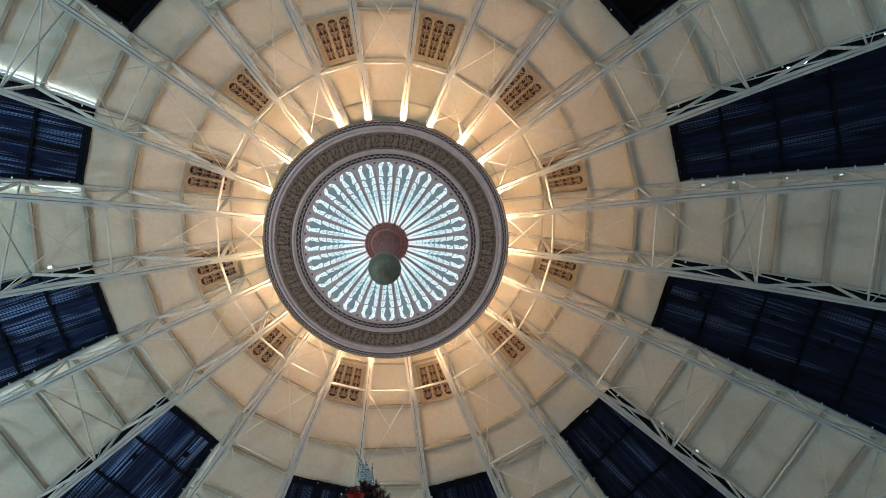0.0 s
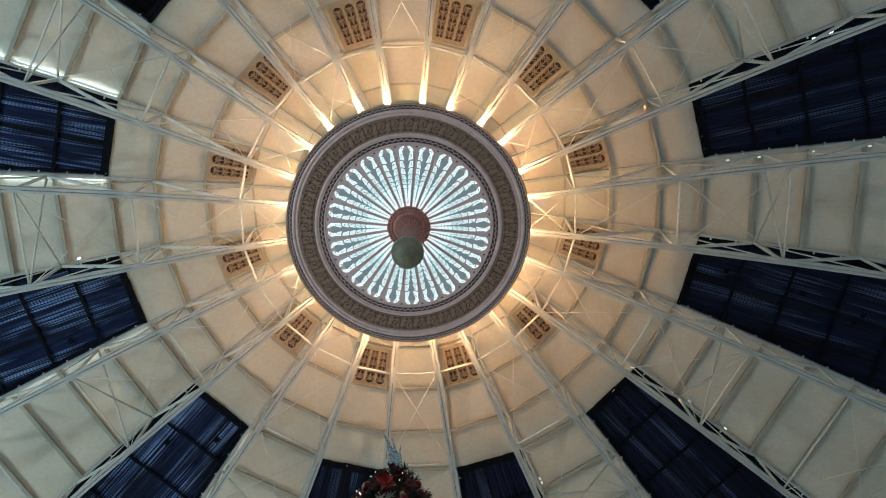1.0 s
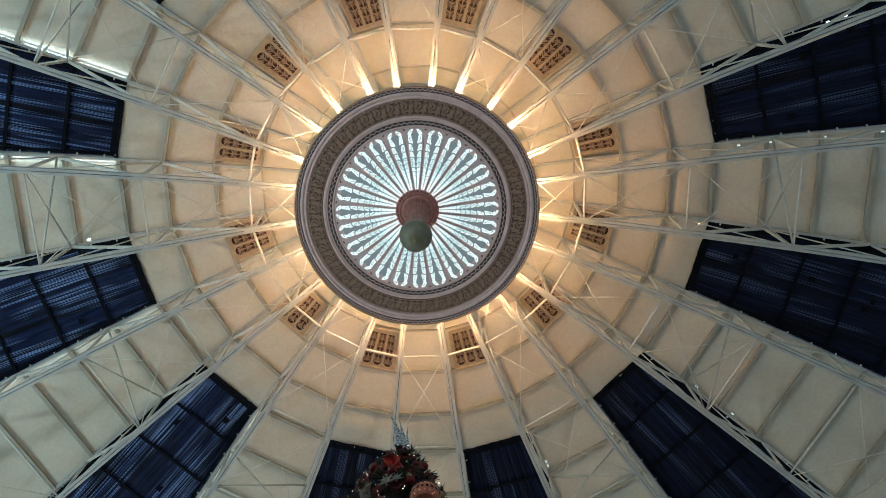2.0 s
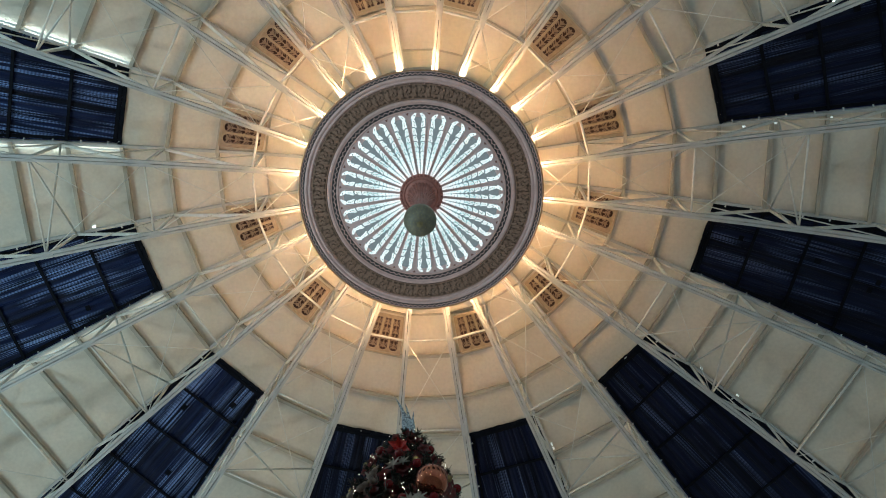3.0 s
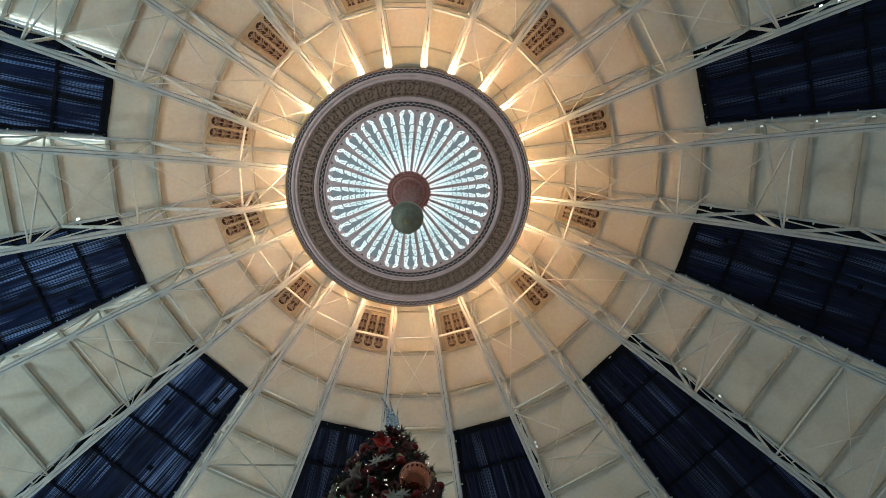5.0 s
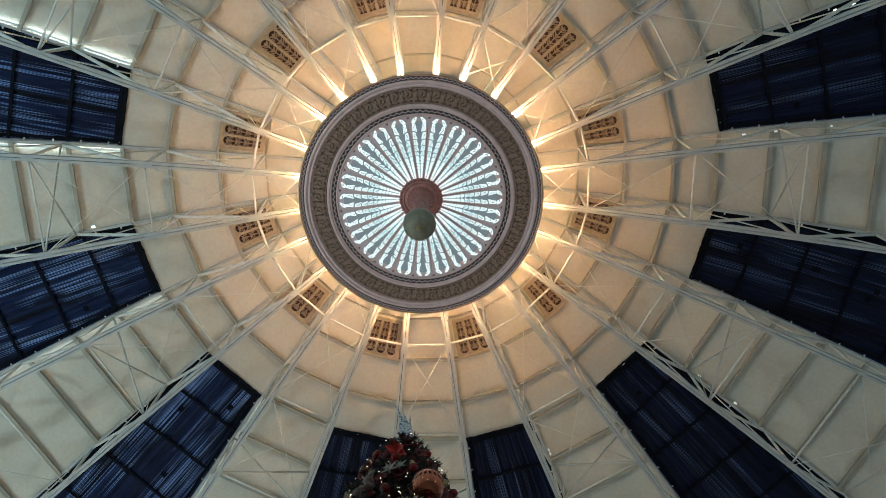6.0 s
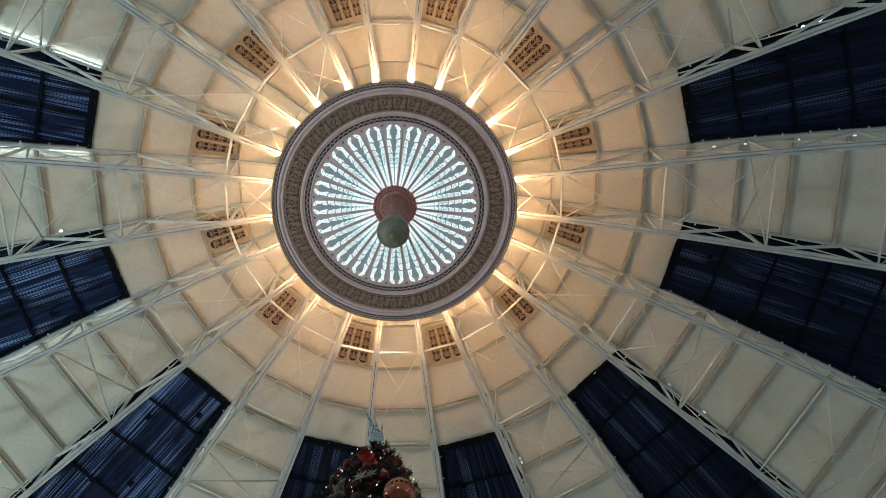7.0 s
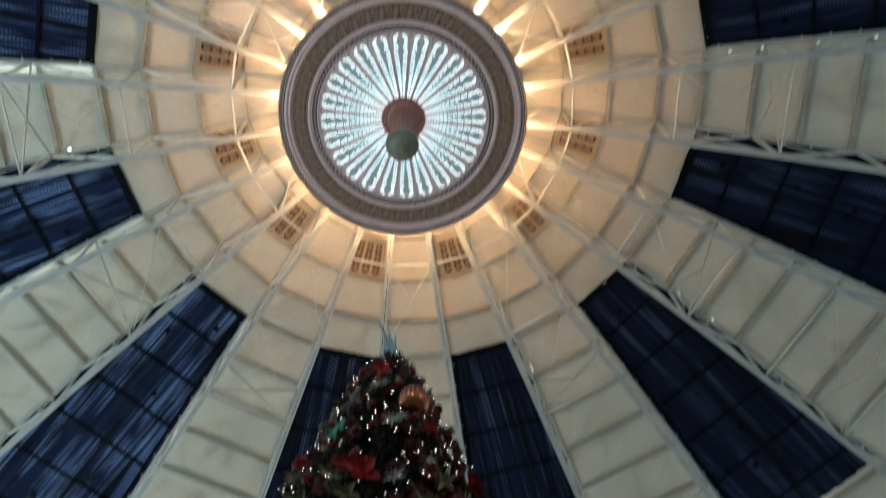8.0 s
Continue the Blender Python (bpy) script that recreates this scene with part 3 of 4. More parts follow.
def build_grille():
    g = thing("ceiling_grille", "brown gilded ventilation grille with three arched fretwork slots", "grille", "ceiling grilles")
    r0, r1 = 7.06, 8.90
    # flat local plane: x outwards from r0, y across, z towards the shell
    L = r1 - r0
    w0, w1 = 0.66, 0.86
    bm = bmesh.new()
    outer = [(0, -w0), (L, -w1), (L, w1), (0, w0)]
    slots = []
    for y, sc in ((-0.46, 1), (0, 1), (0.46, 1)):
        slots.append(arch_outline(0.14, L - 0.13, y, 0.37))
    # fan the slots apart with the bay
    def fan(p):
        return (p[0], p[1] * (0.86 + 0.26 * p[0] / L))
    slots = [[fan(p) for p in s] for s in slots]
    edges = []
    for loop in [outer] + slots:
        vs = [bm.verts.new((x, y, 0)) for x, y in loop]
        edges += [bm.edges.new((vs[i], vs[(i + 1) % len(vs)])) for i in range(len(vs))]
    bmesh.ops.triangle_fill(bm, use_beauty=True, use_dissolve=False, edges=edges)
    ext = bmesh.ops.extrude_face_region(bm, geom=bm.faces[:])
    bmesh.ops.translate(bm, verts=[v for v in ext["geom"] if isinstance(v, bmesh.types.BMVert)], vec=(0, 0, 0.07))
    bmesh.ops.recalc_face_normals(bm, faces=bm.faces)
    part("panel", bm, M_VENT, g)
    # flat plate whose dark colour stands for the shade inside the slots
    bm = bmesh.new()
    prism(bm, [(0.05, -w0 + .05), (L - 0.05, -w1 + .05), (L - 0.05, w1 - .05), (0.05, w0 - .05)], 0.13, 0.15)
    part("dark_backing", bm, M_VOID, g, "plate coloured as the shade behind the fretwork")
    bm = bmesh.new()
    for s in (-1, 1):
        beam(bm, (0, s * w0, -0.01), (L, s * w1, -0.01), 0.07, 0.06)
    beam(bm, (0, -w0, -0.01), (0, w0, -0.01), 0.07, 0.06)
    beam(bm, (L, -w1, -0.01), (L, w1, -0.01), 0.07, 0.06)
    part("border", bm, M_VENT, g)
    for y in (-0.46, 0, 0.46):
        bm = bmesh.new()
        for k in range(4):
            x = 0.20 + k * 0.37
            def leaf(pts):
                prism(bm, [fan((x + a, y + b)) for a, b in pts], 0.03, 0.06)
            # a tulip in the middle with curled leaves to either side
            leaf([(-0.06, -0.022), (0.12, -0.030), (0.20, -0.10), (0.28, -0.125), (0.25, -0.035), (0.32, 0.0), (0.25, 0.035), (0.28, 0.125), (0.20, 0.10), (0.12, 0.030), (-0.06, 0.022)])
            for s in (-1, 1):
                leaf([(0.02, s * 0.10), (0.12, s * 0.15), (0.16, s * 0.19), (0.0, s * 0.19)][:: s])
                leaf([(0.02, s * 0.015), (0.065, s * 0.015), (0.19, s * 0.15), (0.16, s * 0.17)][:: s])
                leaf([(0.22, s * 0.085), (0.34, s * 0.165), (0.30, s * 0.17), (0.20, s * 0.12)][:: s])
        bmesh.ops.recalc_face_normals(bm, faces=bm.faces)
        part("fretwork", bm, M_FRET, g)
    return g, r0, r1


def grilles():
    g, r0, r1 = build_grille()
    slope = math.degrees(math.atan2(ceil_z(r0) - ceil_z(r1), r1 - r0))
    for n in range(12):
        m = pose(0, 0, 0, 0, 0, bearing(15 + 30 * n)) @ pose(r0, 0, ceil_z(r0) - 0.20, 0, slope, 0)
        if n == 0:
            g.matrix_world = m
        else:
            copy_thing(g, m)


grilles()


# ---- the hub with its glass rosette ----
HUB_Z = ZC + 28.0


def build_hub():
    hub = thing("dome_hub", "round dome hub with bronze relief frieze and rose grey mouldings", "hub", m=pose(0, 0, HUB_Z))
    # drum and mouldings, from the outer edge inwards
    prof = [(4.42, 0.40), (4.64, 0.36), (4.62, 0.10), (4.67, 0.06), (4.67, -0.02), (4.63, -0.04), (4.61, -0.02)]
    bm = bmesh.new()
    lathe(bm, prof, 144)
    part("rim", bm, M_COPPER, hub, "coppery outer rim of the hub")
    bm = bmesh.new()
    lathe(bm, [(4.42, 0.38), (4.45, 0.42), (4.45, 5.0), (4.35, 5.0), (4.35, 0.38)], 96, closed=True)
    part("drum", bm, M_CEIL, hub, "cream painted drum")
    bm = bmesh.new()
    lathe(bm, [(4.61, -0.02), (4.59, 0.0), (4.45, 0.0), (4.43, -0.03), (4.40, -0.05), (4.36, -0.05), (4.33, -0.02), (4.30, 0.0), (4.27, -0.02), (4.23, -0.02), (4.20, 0.02), (4.18, 0.04), (3.60, 0.04), (3.58, 0.0), (3.54, -0.03), (3.49, -0.03), (3.46, 0.0), (3.43, 0.0), (3.41, 0.02), (3.24, 0.02), (3.22, -0.01), (3.18, -0.01), (3.16, 0.02), (2.95, 0.02), (2.95, 0.12), (4.61, 0.30)], 144, mats=[0, 1, 0, 0, 0, 0, 0, 0, 0, 0, 0, 2, 0, 0, 0, 0, 0, 0, 1, 0, 0, 0, 3, 0, 0])
    part("moulding", bm, [M_RIM, M_RIMDARK, M_RELIEFBED, M_CAME], hub, "rose grey ring mouldings")
    # running guilloche at the outer edge and scroll band further in
    bm = bmesh.new()
    last = None
    n = 150
    for k in range(n * 6 + 1):
        a = 2 * math.pi * k / (n * 6)
        r = 4.52 + 0.042 * math.sin(a * n)
        a += 0.005 * math.sin(2 * a * n)
        p = Vector((r * math.cos(a), r * math.sin(a), -0.004))
        if last is not None:
            beam(bm, last, p, 0.03, 0.02)
        last = p
    part("guilloche", bm, M_RIM, hub)
    bm = bmesh.new()
    n = 192
    last = None
    for k in range(n * 5 + 1):
        a = 2 * math.pi * k / (n * 5)
        r = 3.325 + 0.055 * math.sin(a * n / 2)
        a += 0.011 * math.sin(a * n)
        p = Vector((r * math.cos(a), r * math.sin(a), 0.015))
        if last is not None:
            beam(bm, last, p, 0.032, 0.02)
        last = p
    part("scroll_band", bm, M_RIM, hub)
    # frieze: one relief block, repeated round the ring
    me = relief_mesh()
    for k in range(48):
        ob = part("relief_block", me, None, hub)
        ob.matrix_local = pose(0, 0, 0, 0, 0, 7.5 * k)
    # glass rosette
    petal_me, lobe_me, lead_me, arch_me = petal_meshes()
    for k in range(24):
        petal = part("glass_petal", petal_me, None, hub, "slate glass petal of the rosette" if k == 0 else "")
        petal.matrix_local = pose(0, 0, 0.03, 0, 0, 15 * k)
        part("opal_glass", lobe_me, None, petal, "back-lit white and aqua opal glass" if k == 0 else "")
        tagged(part("leading", lead_me, None, petal), kind="stuff")
        part("arch_frame", arch_me, None, petal)
    mull = bmesh.new()
    for s in (-1, 1):
        beam(mull, (0.80, 0.018 * s, 0), (3.03, 0.075 * s, 0), 0.035, 0.05)
    beam(mull, (0.80, 0, 0.012), (3.0, 0, 0.012), 0.10, 0.03)
    prism(mull, [(2.86, -0.03), (3.12, -0.2), (3.17, 0), (3.12, 0.2), (2.86, 0.03)], -0.01, 0.03)
    prism(mull, [(3.04, 0), (3.12, -0.065), (3.12, 0.065)], -0.018, -0.009, 1)
    mme = mesh_of(mull, "mullion", [M_CAME, M_HUBDARK])
    for k in range(24):
        ob = part("mullion", mme, None, hub)
        ob.matrix_local = pose(0, 0, 0.02, 0, 0, 15 * k + 7.5)
    # warm tubes on the ledge behind the rim
    bm = bmesh.new()
    lathe(bm, [(4.55 + 0.04 * math.cos(a), 0.50 + 0.04 * math.sin(a)) for a in [i * math.pi / 3 for i in range(6)]], 96, closed=True)
    part("cove_light", bm, M_COVE, hub, "warm lit cove tube on the ledge of the hub")
    # a small uplight under the inner end of each rib
    for k in range(0, 360, 30):
        for s in (-1, 1):
            c = rib_point(k, s, 4.50, chord_z(4.60) - 0.30) - Vector((0, 0, HUB_Z))
            out = Vector((c.x, c.y, 0)).normalized()
            n = (out * 0.9 + Vector((0, 0, 0.45))).normalized()
            side = n.cross(Vector((0, 0, 1))).normalized()
            top = side.cross(n)
            bm = bmesh.new()
            bm.faces.new([bm.verts.new(c + n * 0.012 + 0.055 * (math.cos(j * math.pi / 5) * side + math.sin(j * math.pi / 5) * top)) for j in range(10)])
            part("uplight", bm, M_UPLIGHT, hub, "small warm lit uplight")
            bm = bmesh.new()
            tube(bm, c - n * 0.08, c, 0.06, 10)
            part("uplight_housing", bm, M_COPPER, hub)
    # light box above the glass
    bm = bmesh.new()
    lathe(bm, [(0, 0.5), (4.4, 0.5), (4.4, 0.56), (0, 0.56)], 48)
    part("light_box", bm, M_FASCIA, hub)
    return hub


def relief_mesh():
    """Interlocked keys with a curled leaf, within five degrees of the ring."""
    bm = bmesh.new()
    B = lambda r0, r1, a0, a1, z1=0.045: polar_block(bm, r0, r1, a0, a1, 0.0, z1)
    B(4.12, 4.165, 0.0, 7.4)
    B(3.615, 3.655, 0.0, 7.4)
    B(3.72, 4.12, 0.2, 1.35)
    B(3.99, 4.06, 1.35, 3.7)
    B(3.84, 3.99, 2.75, 3.7)
    B(3.655, 4.03, 4.6, 5.7)
    B(3.73, 3.80, 2.2, 4.6)
    B(3.80, 3.90, 1.8, 2.5)
    B(4.06, 4.12, 5.1, 6.5)
    B(3.72, 3.78, 5.7, 7.0)
    for c_r, c_a, turn in ((3.92, 6.4, 1), (3.88, 2.0, -1)):
        pts = []
        for j in range(7):
            b = j / 6 * 4.2 * turn
            rad = 0.085 - 0.007 * j
            pts.append((c_r + rad * math.cos(b), radians(c_a) + rad * math.sin(b) / c_r))
        for (ra, aa), (rb, ab) in zip(pts, pts[1:]):
            beam(bm, (ra * math.cos(aa), ra * math.sin(aa), 0.012), (rb * math.cos(ab), rb * math.sin(ab), 0.012), 0.045, 0.05)
    # slanting leaves across the keys
    for ra, aa, rb, ab in ((4.10, 2.0, 3.93, 4.5), (3.98, 5.6, 3.70, 6.6), (3.86, 0.9, 3.68, 2.1), (4.05, 6.9, 3.88, 5.9), (3.83, 4.1, 3.68, 5.0)):
        aa, ab = radians(aa), radians(ab)
        beam(bm, (ra * math.cos(aa), ra * math.sin(aa), -0.005), (rb * math.cos(ab), rb * math.sin(ab), 0.015), 0.075, 0.05)
    polar_block(bm, 4.15, 4.25, 3.5, 4.0, -0.03, 0.05, mat=1)
    return mesh_of(bm, "relief_block", [M_RELIEF, M_RIM])


def petal_meshes():
    """One petal along +x: slate pane, paired opal lobes, lead lines."""
    half = lambda x: 0.066 + (x - 0.80) * (0.305 - 0.066) / (2.80 - 0.80)
    bm = bmesh.new()
    pts = [(0.80, -half(0.80)), (2.83, -half(2.83))]
    h = half(2.83)
    pts += [(2.83 + h * math.sin(math.pi * k / 12), -h * math.cos(math.pi * k / 12)) for k in range(1, 12)]
    pts += [(2.83, h), (0.80, half(0.80))]
    prism(bm, pts, 0.0, 0.02)
    pane = mesh_of(bm, "glass_petal", M_GLASSDIM)
    lobes, lead = bmesh.new(), bmesh.new()
    x = 2.87
    n = 0
    while x > 0.86:
        w = half(min(x, 2.83)) * (0.92 if x < 2.87 else 0.84)
        ln = 0.32 * (x / 2.9) ** 1.6 + 0.022
        k = 0.5 + 0.5 * max(0.0, min(1.0, (x - 1.3) / 1.2))
        c = 0.12 + 0.17 * max(0.0, min(1.0, (x - 1.9) / 0.7))
        for s in (-1, 1):
            # one leaf of the chain along the mullion, its inner end bent towards the stem
            o = [(x, s * w * 0.97), (x + ln * 0.03, s * w * 0.76), (x - ln * 0.08, s * w * 0.52 * k), (x - ln * 0.45, s * w * (c + 0.16) * k), (x - ln * 0.80, s * w * c * k), (x - ln * 0.93, s * w * (c + 0.06)), (x - ln * 0.89, s * w * (c + 0.22)), (x - ln * 0.82, s * w * 0.62), (x - ln * 0.80, s * w * 0.93)]
            prism(lobes, o if s > 0 else o[::-1], -0.014, -0.004)
            if x > 1.7:
                # a hooked tendril across each light
                hook = [(x - ln * 0.86, s * w * (c + 0.14)), (x - ln * 0.60, s * w * 0.66), (x - ln * 0.38, s * w * 0.82), (x - ln * 0.20, s * w * 0.72), (x - ln * 0.28, s * w * 0.54), (x - ln * 0.42, s * w * 0.60)]
                for (xa, ya), (xb, yb) in zip(hook, hook[1:]):
                    beam(lead, (xa, ya, -0.017), (xb, yb, -0.017), 0.016, 0.01)
        x -= ln
        n += 1
    # two lights that fill the arched tip
    for s in (-1, 1):
        o = [(2.885, s * 0.15), (3.00, s * 0.10), (3.09, s * 0.06), (3.095, s * 0.12), (3.06, s * 0.19), (3.00, s * 0.245), (2.90, s * 0.285)]
        prism(lobes, o if s > 0 else o[::-1], -0.014, -0.004)
        beam(lead, (2.98, s * 0.12, -0.017), (3.03, s * 0.15, -0.017), 0.016, 0.01)
        beam(lead, (3.03, s * 0.14, -0.017), (2.96, s * 0.20, -0.017), 0.016, 0.01)
    arch = bmesh.new()
    for (xa, ya), (xb, yb) in zip(pts[1:], pts[2:-1]):
        beam(arch, (xa, ya, -0.012), (xb, yb, -0.012), 0.035, 0.045)
    bmesh.ops.recalc_face_normals(lobes, faces=lobes.faces)
    return pane, mesh_of(lobes, "opal_glass", M_GLASS), mesh_of(lead, "leading", M_LEAD), mesh_of(arch, "arch_frame", M_CAME)


build_hub()


def build_pendant():
    """Boss, stem and globe that hang from the middle of the hub."""
    p = thing("hub_pendant", "terracotta fluted boss with a hanging verdigris globe", "pendant", m=pose(0, 0, HUB_Z))
    bm = bmesh.new()
    lathe(bm, [(0.80, 0.06), (0.80, -0.02), (0.74, -0.07), (0.66, -0.09), (0.62, -0.06), (0.58, -0.10), (0.52, -0.16), (0.0, -0.18)], 72)
    part("boss", bm, M_HUB, p, "terracotta boss")
    for k in range(36):
        bm = bmesh.new()
        bmesh.ops.create_uvsphere(bm, u_segments=8, v_segments=5, radius=0.065)
        bmesh.ops.translate(bm, verts=bm.verts, vec=(0.78 * math.cos(k * math.pi / 18), 0.78 * math.sin(k * math.pi / 18), -0.05))
        part("bead", bm, M_HUB, p)
    bm = bmesh.new()
    n = 48
    rings = []
    prof = [(0.50, -0.17), (0.40, -0.42), (0.28, -0.75), (0.19, -1.3), (0.17, -2.2), (0.16, -2.9), (0.22, -3.15)]
    for r, z in prof:
        rings.append([bm.verts.new((r * (1 + 0.09 * (k % 2)) * math.cos(2 * math.pi * k / n), r * (1 + 0.09 * (k % 2)) * math.sin(2 * math.pi * k / n), z)) for k in range(n)])
    for a, b in zip(rings, rings[1:]):
        for k in range(n):
            bm.faces.new((a[k], a[(k + 1) % n], b[(k + 1) % n], b[k]))
    part("fluted_stem", bm, M_HUBDARK, p, "dark red fluted stem")
    R, zc = 0.55, -3.75
    bm = bmesh.new()
    bmesh.ops.create_uvsphere(bm, u_segments=48, v_segments=24, radius=R)
    for v in bm.verts:
        v.co.z += zc
    globe = part("globe", bm, M_BALL, p, "verdigris pierced globe", smooth=True)
    bm = bmesh.new()
    for row in range(1, 8):
        th = row * math.pi / 16
        cnt = max(6, int(30 * math.sin(th)))
        for k in range(cnt):
            a = 2 * math.pi * (k + 0.5 * (row % 2)) / cnt
            c = Vector((math.sin(th) * math.cos(a), math.sin(th) * math.sin(a), -math.cos(th)))
            s = c.cross(Vector((0, 0, 1))).normalized()
            t = c.cross(s)
            q = Vector((0, 0, zc)) + c * (R + 0.006)
            bm.faces.new([bm.verts.new(q + 0.020 * (math.cos(j * math.pi / 3) * s + math.sin(j * math.pi / 3) * t)) for j in range(6)])
    tagged(part("studs", bm, M_BRASS, globe, "small pale studs"), kind="stuff")
    bm = bmesh.new()
    lathe(bm, [(0, zc - R - 0.04), (0.035, zc - R - 0.035), (0.05, zc - R - 0.01), (0.09, zc - R + 0.0), (0.10, zc - R + 0.03)], 20)
    part("finial", bm, M_BRASS, globe, "dull brass finial")


build_pendant()


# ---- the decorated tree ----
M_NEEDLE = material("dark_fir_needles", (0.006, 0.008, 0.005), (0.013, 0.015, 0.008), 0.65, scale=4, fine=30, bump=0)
M_BARK = material("fir_bark", (0.06, 0.04, 0.025), None, 0.8, scale=6)
M_RED = material("red_velvet", (0.155, 0.008, 0.013), (0.06, 0.004, 0.007), 0.5, scale=7, random_value=0.25)
M_REDBALL = material("red_lacquer", (0.15, 0.006, 0.010), (0.10, 0.004, 0.007), 0.18, scale=7, random_value=0.3)
M_REDLIT = material("scarlet_petal", (0.55, 0.035, 0.03), (0.40, 0.02, 0.02), 0.45, scale=7)
M_SILVER = material("silver_leaf", (0.70, 0.70, 0.68), (0.34, 0.34, 0.32), 0.4, metal=0.0, scale=9, random_value=0.3)
M_GOLD = material("champagne_bauble", (0.45, 0.36, 0.18), (0.36, 0.28, 0.14), 0.25, metal=0.6, scale=9)
M_BAUBLE = material("copper_bauble", (0.62, 0.24, 0.17), (0.55, 0.20, 0.14), 0.09, metal=0.9, scale=3, bump=0)
M_TOPPER = material("blue_glitter", (0.10, 0.16, 0.24), (0.62, 0.78, 0.90), 0.22, metal=0.4, scale=26, fine=90, bump=1.0, mix=(0.40, 0.60))
M_FELT = material("grey_felt", (0.22, 0.18, 0.16), (0.10, 0.07, 0.06), 0.8, scale=9)
M_SAGE = material("sage_leaf", (0.44, 0.42, 0.28), (0.20, 0.20, 0.12), 0.5, scale=9, random_value=0.2)
M_GREEN = material("green_ribbon", (0.04, 0.30, 0.20), (0.03, 0.20, 0.13), 0.35, scale=9)
M_BULB = material("warm_bulb", (1, 0.9, 0.75), None, 0.3, bump=0, emit=(1.0, 0.86, 0.66), strength=12)
TREE_TOP = ZC + 10.45


def tree_radius(z):
    return float(np.interp(TREE_TOP - z, (-0.1, 0.08, 0.44, 0.8, 1.33, 1.93, 2.32, 3.05, 6.0, 11.0), (0.12, 0.30, 0.43, 0.54, 0.74, 0.82, 0.92, 1.12, 1.85, 3.0)))


def build_tree():
    rng = random.Random(11)
    tree = thing("christmas_tree", "tall dark green decorated fir tree with red and silver ornaments", "tree")
    bm = bmesh.new()
    for i in range(12):
        z0, z1 = i * (TREE_TOP - 0.2) / 12, (i + 1) * (TREE_TOP - 0.2) / 12
        tube(bm, (0, 0, z0), (0, 0, z1), 0.22 * (1 - i / 13), 10)
    part("trunk", bm, M_BARK, tree)
    # limbs
    limbs = []
    z = 1.0
    bm = bmesh.new()
    while z < TREE_TOP - 0.15:
        R = tree_radius(z)
        n = max(7, int(9 + 5 * R))
        off = rng.uniform(0, 6.28)
        for k in range(n):
            a = off + 2 * math.pi * k / n + rng.uniform(-0.2, 0.2)
            ln = R * rng.uniform(0.78, 1.08)
            tip = Vector((ln * math.cos(a), ln * math.sin(a), z - 0.12 * ln + rng.uniform(-0.08, 0.08)))
            tube(bm, (0, 0, z + 0.10), tip, 0.012, 4)
            limbs.append((Vector((0, 0, z + 0.10)), tip))
        z += 0.17 if z > 7 else 0.32
    part("limbs", bm, M_BARK, tree)
    verts, faces = [], []

    def blade(p, d, side, ln, w):
        i = len(verts)
        verts.extend([tuple(p - side * w), tuple(p + side * w), tuple(p + d * ln + side * w * 0.3), tuple(p + d * ln - side * w * 0.3)])
        faces.append((i, i + 1, i + 2, i + 3))
    for a, b in limbs:
        ln = (b - a).length
        axis = (b - a).normalized()
        near = b.z > 7.0
        steps = max(3, int(ln / (0.075 if near else 0.16)))
        for i in range(steps):
            f = (i + 0.6) / steps
            if f < 0.3 and ln > 0.6:
                continue
            p = a.lerp(b, f)
            for _ in range(7 if near else 4):
                d = Vector((rng.gauss(0, 1), rng.gauss(0, 1), rng.gauss(0.1, 0.8)))
                d = (d.normalized() * 0.9 + axis * 0.7).normalized()
                s = d.cross(Vector((rng.gauss(0, 1), rng.gauss(0, 1), rng.gauss(0, 1)))).normalized()
                L = rng.uniform(0.07, 0.13) * (1 if near else 1.7)
                for q in range(3):
                    dd = (d + Vector((rng.gauss(0, .28), rng.gauss(0, .28), rng.gauss(0, .28)))).normalized()
                    blade(p, dd, s, L, 0.010 if near else 0.03)
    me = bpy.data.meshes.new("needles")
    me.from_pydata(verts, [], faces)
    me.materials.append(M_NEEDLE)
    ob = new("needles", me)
    ob.parent = tree
    tagged(ob, kind="stuff")
    return tree


def on_tree(az, z, lift=0.0):
    """A point on the tree's outside. az 180 faces the camera."""
    a = radians(az)
    r = tree_radius(z) + lift
    return Vector((r * math.sin(a), r * math.cos(a), z))


def out_pose(az, z, lift=0.0, roll=0.0):
    """Local +z looks away from the trunk and slightly down."""
    p = on_tree(az, z, lift)
    a = radians(az)
    n = Vector((math.sin(a), math.cos(a), -0.35)).normalized()
    return Matrix.Translation(p) @ n.to_track_quat("Z", "Y").to_matrix().to_4x4() @ pose(0, 0, 0, 0, 0, roll)


